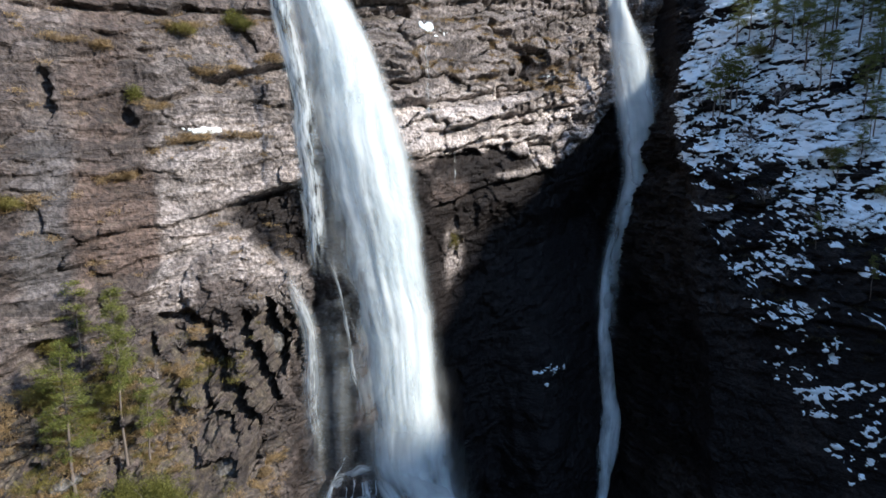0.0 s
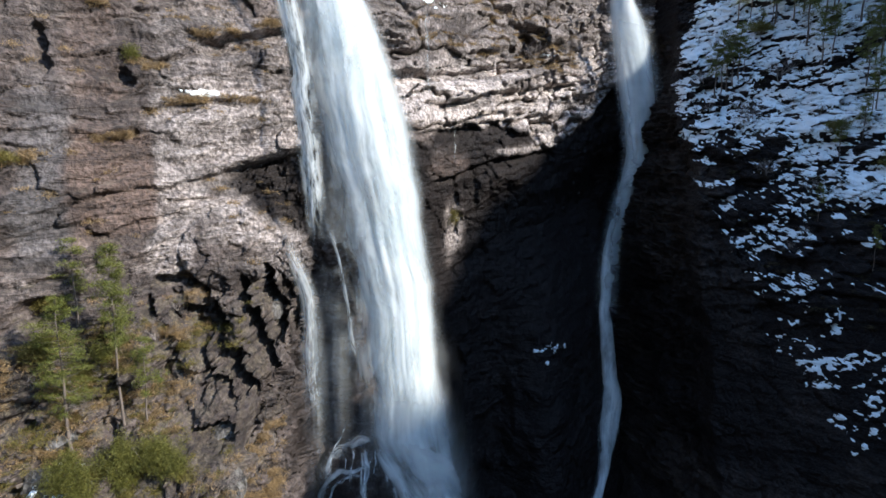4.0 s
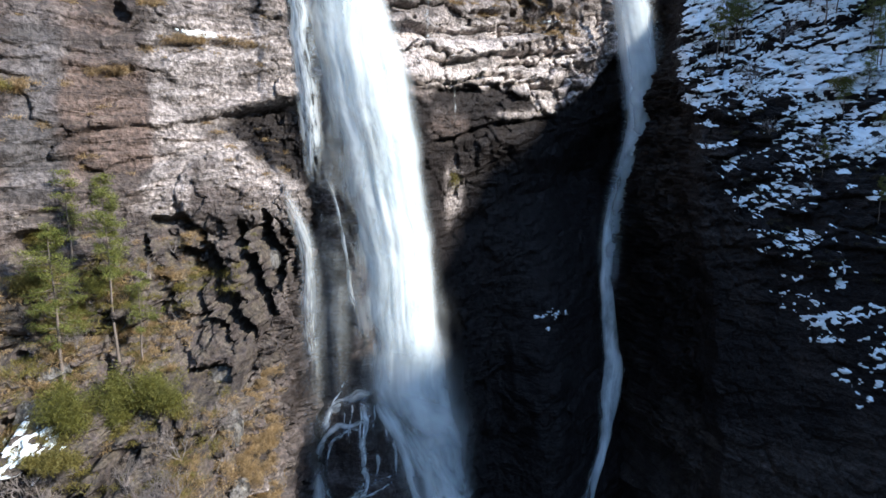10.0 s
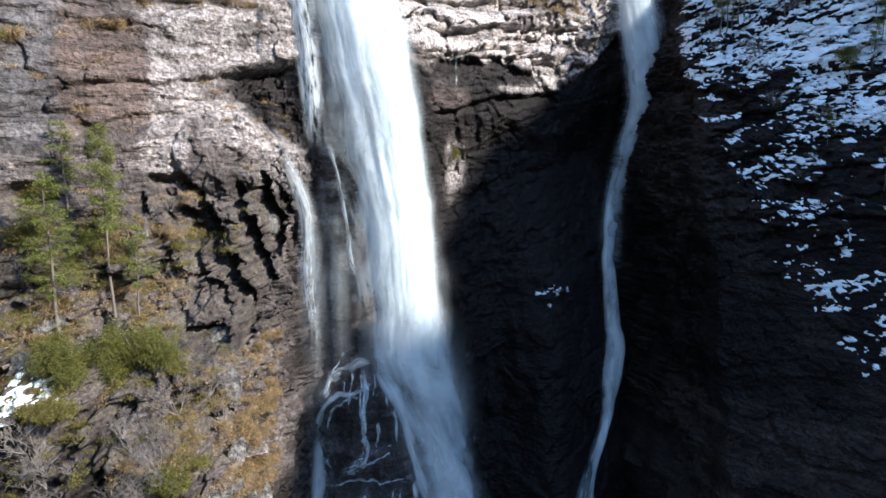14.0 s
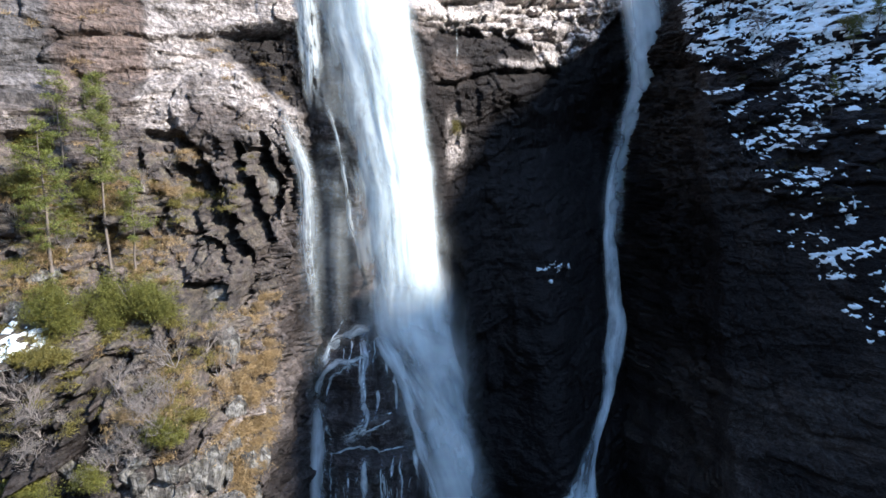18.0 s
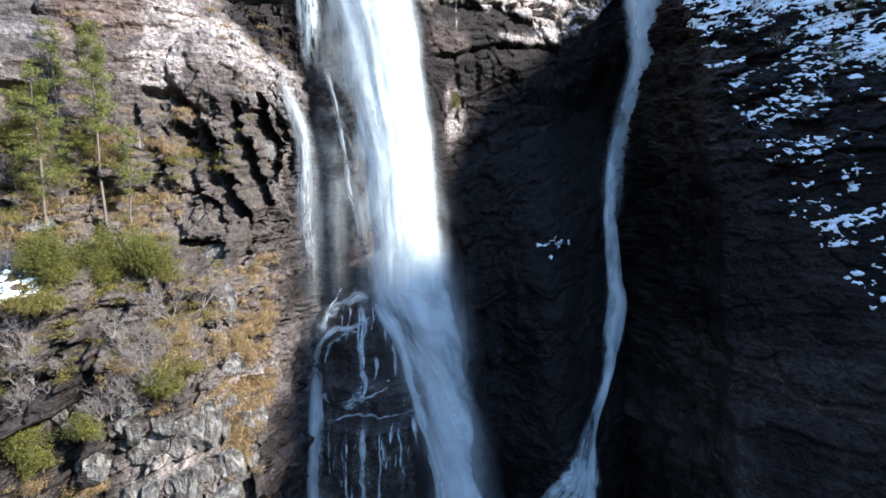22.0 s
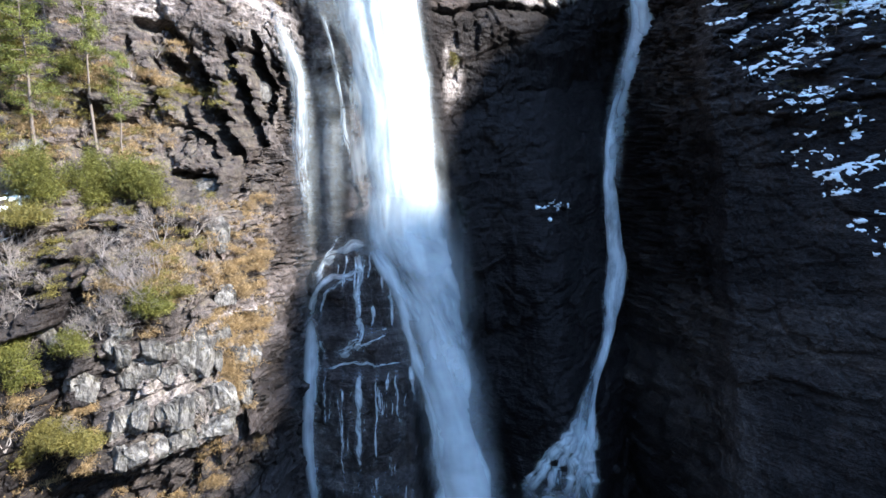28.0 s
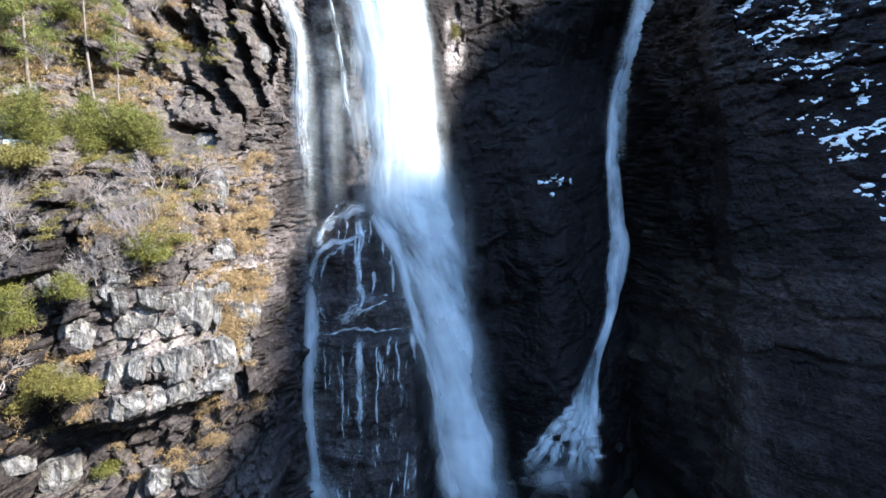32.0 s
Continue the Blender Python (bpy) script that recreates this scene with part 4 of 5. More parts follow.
for k, (x0, x1, z1, d) in enumerate(((-4.9, -4.95, 15.6, 0.56), (-3.4, -3.1, 17.4, 0.58), (-2.3, -2.1, 20.8, 0.5), (-7.6, -7.7, 15.6, 0.45), (-9.0, -9.1, 18.0, 0.35), (-4.1, -4.2, 21.6, 0.38))):
    rivulet([(x0, 23.9), (x0 + 0.05, 22.4), (x1, z1)], 0.26 + 0.12 * (k % 3), (d - 0.04, d, d - 0.15), 35 + k, "strand", big, RILL)
for k in range(6):
    x0 = -8.2 + 0.8 * k + 0.25 * math.sin(5.1 * k)
    rivulet([(x0, 32.6 - 0.05 * (x0 + 6.2) ** 2), (x0 + 0.02 * (x0 + 6), 31.4), (x0 + 0.06 * (x0 + 6), 29.6 - 0.9 * (k % 3))], 0.34, (0.42, 0.4, 0.3), 46 + k, "strand", big, RILL)
for k, (w, path) in enumerate(((0.5, ((-6.2, 30.5), (-8.0, 30.2), (-9.2, 29.2), (-9.7, 27.6), (-9.9, 26.2))), (0.34, ((-3.9, 26.3), (-5.2, 25.9), (-6.8, 25.2), (-8.4, 24.9))), (0.4, ((-3.2, 27.6), (-2.9, 25.8), (-2.4, 24.2))),
                               (0.36, ((-5.5, 28.6), (-5.3, 27.2), (-5.6, 25.9))), (0.3, ((-7.0, 26.2), (-7.4, 25.2), (-7.9, 24.1))), (0.32, ((-4.2, 29.2), (-3.9, 27.6), (-3.7, 26.2))), (0.5, ((-9.6, 26.0), (-9.4, 25.0), (-9.0, 24.1))))):
    rivulet(path, w, (0.5, 0.5, 0.45), 110 + k, "strand", big, RILL)
# trickles that find their own way down the dome, each from its own start
rt = np.random.default_rng(5)
for k in range(13):
    top_row = k % 3
    x = rt.uniform(-9.0, -2.6)
    z = (30.6 - 0.22 * (x + 6.2) ** 2 if k % 3 == 1 else 26.0 if k % 3 == 2 else 23.4) + rt.uniform(-0.5, 0.1)
    path, end = [(x, z)], z - (rt.uniform(2.5, 7.0) if k % 3 == 0 else rt.uniform(0.8, 2.6))
    while path[-1][1] > end:
        x, z = path[-1]
        path.append((x + (0.09 * (x + 6.2) if top_row else 0.0) + rt.normal() * 0.16, z - rt.uniform(0.35, 0.7)))
    rivulet(path, rt.uniform(0.10, 0.28), (0.24, 0.24, 0.12), 60 + k, "trickle", big, VEIL)
sheet("lower_veil", [(24.0, -9.4, -2.0, 43.4), (19, -9.2, -1.2, 42.2), (11, -9.2, 0.0, 40.9)], big, THREADS, (0.16, 0.14, 0.2), 0.4, 0.6, 0.2, (0.15, 0.0), seed=33, nu=50)
sheet("side_strand", [(52.0, -9.8, -9.1, 48.4), (48.4, -8.9, -8.1, 48.2), (45.2, -8.2, -7.2, 48.0), (42, -8.0, -6.9, 47.8), (37, -7.8, -6.7, 47.5)], big, THREADS, (0.35, 0.5, 0.6, 0.55, 0.4), 0.3, 0.9, 0.7, (0.2, 0.3), seed=41, nu=14)
sheet("gap_veil", [(58, -11.2, -8.4, 48.0), (48, -10.6, -7.2, 47.4), (38, -10.4, -6.8, 46.8), (31, -10.2, -6.6, 46.4)], big, SPRAY, (0.0, 0.06, 0.1, 0.1), 0.5, 1.0, 0.2, (0.35, 0.25), seed=42)
for k, (xa, za, x0, z0, x1, z1, w) in enumerate(((15.0, 13.6, 12.6, 11.4, 8.2, 4.0, 1.1), (14.6, 13.0, 11.6, 10.6, 7.4, 3.6, 0.8), (14.6, 12.6, 12.0, 8.6, 10.0, 4.6, 1.1), (15.2, 12.4, 13.4, 8.8, 12.6, 4.6, 1.2), (15.6, 12.4, 15.0, 8.6, 15.2, 3.6, 1.5), (15.9, 12.4, 15.9, 8.4, 16.7, 3.2, 1.1), (15.2, 12.0, 14.2, 8.6, 14.0, 4.0, 0.8), (13.4, 11.9, 10.8, 8.6, 8.8, 4.2, 0.9))):
    rivulet([(xa, za), (x0, z0), (x1, z1)], w * 1.25, (0.85, 0.85, 0.85, 0.9), 155 + k, "strand", second, RILL)

trickle = thing("thin_trickle", (0, 0, 0), "thin trickle of water down the sunlit banded rock", "waterfall")
rivulet([(-1.6, 70.5), (-1.4, 67.0), (-1.5, 63.5), (-1.4, 61.0)], 0.5, (0.5, 0.4, 0.4, 0.3), 90, "strand", trickle, VEIL)
rivulet([(1.2, 60.4), (1.3, 57.5), (1.2, 55.5)], 0.3, (0.4, 0.4, 0.3), 91, "strand", trickle, VEIL)

sheet("splash", [(8.4, 7.6, 15.4, 54.2), (6.8, 6.8, 15.8, 53.8), (4.6, 6.4, 16.4, 53.2)], second, SPRAY, (0.0, 0.2, 0.25), 0.5, 1.0, 0.3, (0.5, 0.5), seed=13)
sheet("splash", [(15.2, -11.2, -8.2, 41.6), (13.4, -11.2, -7.4, 41.0), (11.0, -10.6, -6.8, 40.4)], big, SPRAY, (0.1, 0.6, 0.7), 0.5, 1.0, 0.3, (0.5, 0.4), seed=14)


# ---- snow ----
def snow_cover(name, kind, xs, zs, mask, thick, label):
    """Snow that lies on ledges: the rock's own surface, thickened where the mask is high."""
    x, z = np.meshgrid(xs, zs)
    y = depth(x, z, kind)
    up = np.gradient(y, axis=0) / np.gradient(z, axis=0)
    for _ in range(2):
        up = 0.25 * (np.roll(up, 1, 0) + np.roll(up, -1, 0)) + 0.5 * up
    m = mask(x, z, up)
    lift = thick * np.sqrt(np.clip(m, 0, 1)) - 0.06 * (m <= 0.02)
    p = np.stack([x, y - lift, z + 0.3 * lift], -1).reshape(-1, 3)
    q = quads(len(xs), len(zs))
    q = q[(m.ravel()[q] > 0.02).sum(1) >= 2]
    used, inv = np.unique(q, return_inverse=True)
    mesh = raw(name, p[used], inv.reshape(-1, 4), True)
    return link(name, mesh, SNOW, None, label, category="snow", kind="stuff")


def slope_mask(x, z, up):
    a, b = 0.86 * x + 0.51 * z, -0.51 * x + 0.86 * z
    bands = fbm(a * 0.11, b * 0.42, 3, 149)
    patch = fbm(a * 0.45, b * 1.1, 4, 151, 0.6)
    fine = fbm(a * 2.4, b * 4.6, 4, 155, 0.75)
    high = np.interp(z + 0.35 * (x - 35), [30, 41, 47, 52, 56, 60, 64, 80], [-0.38, -0.37, -0.45, -0.38, -0.14, 0.22, 0.52, 0.60])
    edge = step(-0.6, 1.2, x - np.interp(z, [34, 36, 41, 50, 60, 66, 71, 80], [34.0, 32.2, 30.6, 28.8, 28.6, 30.0, 32.0, 36.5]) + 1.4 * patch)
    return step(0.0, 0.2, 0.2 * (np.clip(up, -0.5, 2.2) - 0.85) + (1.0 + 0.6 * step(50, 58, z)) * bands + 0.7 * patch + high + 0.95 * fine) * step(-0.4, 0.25, up) * edge * step(1.2, 0.2, right_form(x, z) - form_plain(x, z, "right"))


snow_cover("slope_snow", "right", spread((27.6, 52, 0.10)), spread((31, 80, 0.105)), slope_mask, 0.13, "blue-shaded thawing snow lying on the slope's ledges")


def patch_mask(cx, cz, rx, rz, seed):
    def inner(x, z, up):
        return step(0.0, 0.3, 1 - np.hypot((x - cx) / rx, (z - cz) / rz) + (1.5 * fbm(x * 1.5, z * 2.4, 4, seed, 0.6) - 0.36 if cx > -20 else 2.2 * fbm(x * 2.6, z * 4.2, 4, seed, 0.7) - 0.55))
    return inner


for cx, cz, rx, rz, kind, seed in ((13.0, 34.2, 1.4, 0.55, "middle", 161), (11.4, 34.0, 0.7, 0.25, "middle", 162), (12.2, 32.8, 0.5, 0.2, "middle", 163), (-22.5, 38.5, 1.0, 0.7, "left", 164), (-21.9, 37.6, 1.0, 0.6, "left", 171), (-22.2, 36.9, 0.8, 0.5, "left", 172),
                                   (-21.2, 38.4, 0.3, 0.3, "left", 165), (-17.5, 61.25, 1.5, 0.22, "left", 166), (-1.0, 71.6, 1.6, 0.5, "middle", 167), (13.5, 69.0, 1.2, 0.4, "middle", 168),
                                   (-18.3, 39.6, 0.4, 0.15, "left", 169)):
    s = 0.07
    snow_cover("snow_patch", kind, np.arange(cx - 1.6 * rx, cx + 1.6 * rx, s), np.arange(cz - 2 * rz, cz + 2 * rz, s), patch_mask(cx, cz, rx, rz, seed), 0.16, "small patch of old snow on a rock ledge")


# ---- plants ----
def rng(seed):
    return np.random.default_rng(seed)


def blades(centres, length, width, r, lift=0.2, spray=1.0):
    """Pointed leaves, one at each centre."""
    n = len(centres)
    d = r.normal(size=(n, 3)) * spray
    d[:, 2] += lift
    d /= np.linalg.norm(d, axis=1, keepdims=True) + 1e-6
    side = np.cross(d, r.normal(size=(n, 3)))
    side /= np.linalg.norm(side, axis=1, keepdims=True) + 1e-6
    ln = length * r.uniform(0.6, 1.3, (n, 1))
    w = width * r.uniform(0.6, 1.3, (n, 1))
    a, b, c = centres - side * w, centres + side * w, centres + d * ln
    return np.stack([a, b, c], 1).reshape(-1, 3), np.arange(3 * n).reshape(-1, 3)


def tube(points, radii, sides=5):
    """A bent, tapering stem."""
    pts = [Vector(p) for p in points]
    verts, faces = [], []
    for k, p in enumerate(pts):
        d = (pts[min(k + 1, len(pts) - 1)] - pts[max(k - 1, 0)]).normalized()
        a = d.orthogonal().normalized()
        b = d.cross(a)
        for s in range(sides):
            w = 2 * math.pi * s / sides
            verts.append(p + (a * math.cos(w) + b * math.sin(w)) * radii[k])
    for k in range(len(pts) - 1):
        for s in range(sides):
            i, j = k * sides + s, k * sides + (s + 1) % sides
            faces.append((i, j, j + sides, i + sides))
    return [tuple(v) for v in verts], faces


class Joined:
    def __init__(self):
        self.v, self.f = [], []

    def add(self, verts, faces):
        base = len(self.v)
        self.v.extend([tuple(v) for v in verts])
        self.f.extend([tuple(int(i) + base for i in f) for f in faces])

    def mesh(self, name, smooth=True):
        return raw(name, self.v, self.f, smooth)


def pine(seed, high, bare, wide, label, thick=0.11, full=1.0, lean=0.0, needles=None):
    """A slender pine: trunk with limbs, and a crown of needle sprays on the limbs' outer halves."""
    r = rng(seed)
    top = thing("pine_tree", (0, 0, 0), label, "tree", "pines on the cliff")
    wood, limbs, twigs = Joined(), Joined(), Joined()
    pts = [(lean * (k / 9) ** 2 * high + 0.06 * math.sin(k * 1.3 + seed), 0.05 * math.cos(k * 1.7 + seed), high * k / 9) for k in range(10)]
    wood.add(*tube(pts, [thick * (1 - 0.9 * k / 9) for k in range(10)], 7))
    sprays = []
    count = int(60 * full * high / 10)
    for k in range(count):
        f = bare + (1 - bare) * (k + r.uniform()) / count
        z = f * high
        g = (f - bare) / (1 - bare)
        reach = wide * (0.35 + 0.9 * math.sin(math.pi * min(1, 0.22 + 0.78 * g)) ** 0.8) * r.uniform(0.45, 1.15)
        w = r.uniform(0, 2 * math.pi)
        x0 = np.interp(z, [p[2] for p in pts], [p[0] for p in pts])
        rise = r.uniform(-0.15, 0.45) * reach
        tip = np.array([x0 + reach * math.cos(w), reach * math.sin(w), z + rise])
        foot = np.array([x0, 0, z])
        mid = foot + 0.5 * (tip - foot) + (0, 0, -0.08 * reach)
        limbs.add(*tube([foot, mid, tip], [0.028, 0.018, 0.006], 4))
        for _ in range(int(7 + 5 * reach)):
            t = r.uniform(0.35, 1.05)
            c = foot + (tip - foot) * t + r.normal(size=3) * (0.13, 0.13, 0.07) * (0.6 + reach * 0.5)
            sprays.append(c + r.normal(size=(15, 3)) * (0.11, 0.11, 0.06))
    for _ in range(int(5 * bare * high / 3)):
        z, w, ln = r.uniform(0.25, 1) * bare * high, r.uniform(0, 6.28), r.uniform(0.2, 0.7)
        twigs.add(*tube([(0, 0, z), (ln * math.cos(w), ln * math.sin(w), z + 0.1 * ln)], [0.016, 0.004], 3))
    trunk = link("trunk", wood.mesh("trunk"), BARK, top, "slender reddish-grey trunk")
    link("branchwork", limbs.mesh("branchwork"), BARK, trunk, kind="stuff")
    link("dead_branchwork", twigs.mesh("dead_branchwork"), BARK, trunk, "short bare grey dead twigs", kind="stuff")
    v, f = blades(np.concatenate(sprays), 0.17, 0.016, r, 0.35)
    link("crown", raw("crown", v, f), needles or PINE, top)
    return top


def shrub(lobes, at, seed, leaf, label, name="juniper_bush", dens=2500, blade=0.11, category="bush", group=""):
    """A bush of several uneven lobes, each a shell of small sprays on twigs. lobes: x, z, radius, squash."""
    r = rng(seed)
    top = thing(name, at, label, category, group)
    wood = Joined()
    pts = []
    for lx, lz, rad, squash in lobes:
        n = int(dens * rad * rad)
        m = max(8, int(34 * rad))
        d = r.normal(size=(m, 3))
        d[:, 2] = np.abs(d[:, 2]) * 1.1 - 0.35
        d /= np.linalg.norm(d, axis=1, keepdims=True)
        shape = 1 + 0.8 * np.array([noise.noise(Vector(q) * 1.9 + Vector((seed, 0, 0))) for q in d])
        hub = d * (rad * shape * r.uniform(0.55, 1.0, m))[:, None]
        pick = r.integers(m, size=n)
        q = hub[pick] + r.normal(size=(n, 3)) * (0.13 + 0.10 * rad)
        q[:, 2] *= squash
        q += (lx, -0.2 * rad, lz + rad * squash * 0.6)
        pts.append(q)
        for _ in range(7):
            e = q[r.integers(n)]
            wood.add(*tube([(0, 0.1, 0), (0.5 * (lx + e[0]), 0.5 * e[1], 0.45 * e[2]), e], [0.035, 0.022, 0.006], 4))
    link("stem", wood.mesh("stem"), TWIG, top)
    c = np.concatenate(pts)
    v, f = blades(np.repeat(c, 4, 0) + r.normal(size=(4 * len(c), 3)) * 0.05, blade, 0.018, r, 0.7)
    link("foliage", raw("foliage", v, f), leaf, top)
    return top


def bare_shrub(seed, high, label, spread_=1.0):
    """A leafless bush: stems that fork again and again."""
    r = rng(seed)
    top = thing("bare_shrub", (0, 0, 0), label, "bush", "leafless scrub")
    wood = Joined()

    def grow(p, d, ln, rad, level):
        q = p + d * ln * 0.5 + r.normal(size=3) * 0.06 * ln
        e = p + d * ln + r.normal(size=3) * 0.1 * ln
        wood.add(*tube([p, q, e], [rad, rad * 0.8, rad * 0.6], 4 if level < 2 else 3))
        if level < 5:
            for _ in range(3 if level < 3 else 2):
                nd = d + r.normal(size=3) * (0.55, 0.55, 0.4) * spread_
                nd[2] += 0.15
                grow(e if r.uniform() < 0.6 else q, nd / np.linalg.norm(nd), ln * r.uniform(0.55, 0.85), rad * 0.62, level + 1)

    for _ in range(4):
        d = r.normal(size=3) * (0.6, 0.6, 0.1) + (0, -0.2, 0.9)
        grow(np.zeros(3), d / np.linalg.norm(d), high * 0.36, 0.034 * high / 2, 0)
    link("branchwork", wood.mesh("branchwork"), TWIG, top)
    return top


def tuft(seed):
    r = rng(seed)
    c = r.normal(size=(130, 3)) * (0.30, 0.20, 0.07)
    return blades(c, 0.30, 0.015, r, 0.35, 0.8)


def at_face(x, z, kind="left", out=0.1, turn=0.0, size=1.0):
    p = place(x, z, kind, out)
    return Matrix.Translation(p) @ pose(0, 0, 0, 0, 0, turn) @ Matrix.Scale(size, 4)


def move(ob, m):
    ob.matrix_basis = m
    return ob


# pines on the sunlit shelf
move(pine(1, 11.2, 0.45, 0.9, "tall slender green pine growing from the cliff shelf", 0.10), at_face(-19.7, 40.5))
move(pine(2, 9.2, 0.28, 1.3, "broad green pine on the cliff shelf beside dry grass", 0.12, 1.2), at_face(-21.6, 39.9))
move(pine(3, 5.6, 0.35, 0.9, "young thin pine on the cliff shelf", 0.07, 0.7, 0.04), at_face(-18.6, 40.3))
move(pine(4, 7.5, 0.55, 0.85, "thin pine with a small top crown", 0.08, 0.8), at_face(-26.1, 48.0))
move(pine(5, 5.5, 0.3, 0.8, "small thin pine against the rock face", 0.07, 0.6), at_face(-22.5, 46.5))

# shaded pines on the snowy slope
dark = pine(6, 8.0, 0.45, 1.3, "dark pine standing in snow on the shaded slope", 0.12, 0.9)
dark["group"] = "pines on the snowy slope"
slim = pine(7, 7.5, 0.5, 0.8, "thin sparse pine standing in snow on the shaded slope", 0.08, 0.55)
slim["group"] = "pines on the snowy slope"
move(dark, at_face(40.2, 68.4, "right"))
move(slim, at_face(32.6, 63.6, "right", size=0.95))
r7 = rng(77)
for k, (x, z, s) in enumerate(((33.2, 63.8, 0.9), (32.0, 62.8, 0.8), (36.2, 71.8, 0.8), (37.6, 73.0, 0.9), (42.0, 70.0, 1.0), (44.5, 70.2, 1.05), (45.8, 68.5, 1.1), (43.6, 66.0, 0.7), (42.5, 63.0, 0.75), (44.8, 62.5, 0.9),
                              (38.6, 56.0, 0.5), (40.5, 58.0, 0.55), (36.9, 47.0, 0.55), (38.6, 48.2, 0.6), (39.2, 48.0, 0.55), (35.0, 50.6, 0.5), (47.5, 72.0, 1.0), (46.5, 73.5, 0.9), (38.4, 70.6, 0.9), (39.4, 71.8, 1.0), (41.2, 72.4, 1.0), (43.0, 72.0, 1.1), (44.2, 73.4, 1.1), (46.2, 64.6, 0.9), (41.4, 60.6, 0.6), (35.0, 66.0, 0.45), (39.0, 41.5, 0.5), (38.2, 41.0, 0.45), (40.5, 66.1, 0.75), (41.2, 66.6, 0.7), (43.8, 65.7, 0.8), (44.6, 66.2, 0.85), (40.2, 71.7, 0.8), (43.8, 73.1, 0.9), (45.9, 70.0, 0.9), (42.1, 61.1, 0.6), (37.4, 69.2, 0.6), (34.2, 65.2, 0.8), (33.6, 64.6, 0.7))):
    copy_thing(dark if k % 3 else slim, at_face(x, z, "right", 0.1, r7.uniform(0, 360), s))

# bushes
bush_group = "green bushes on the cliff"
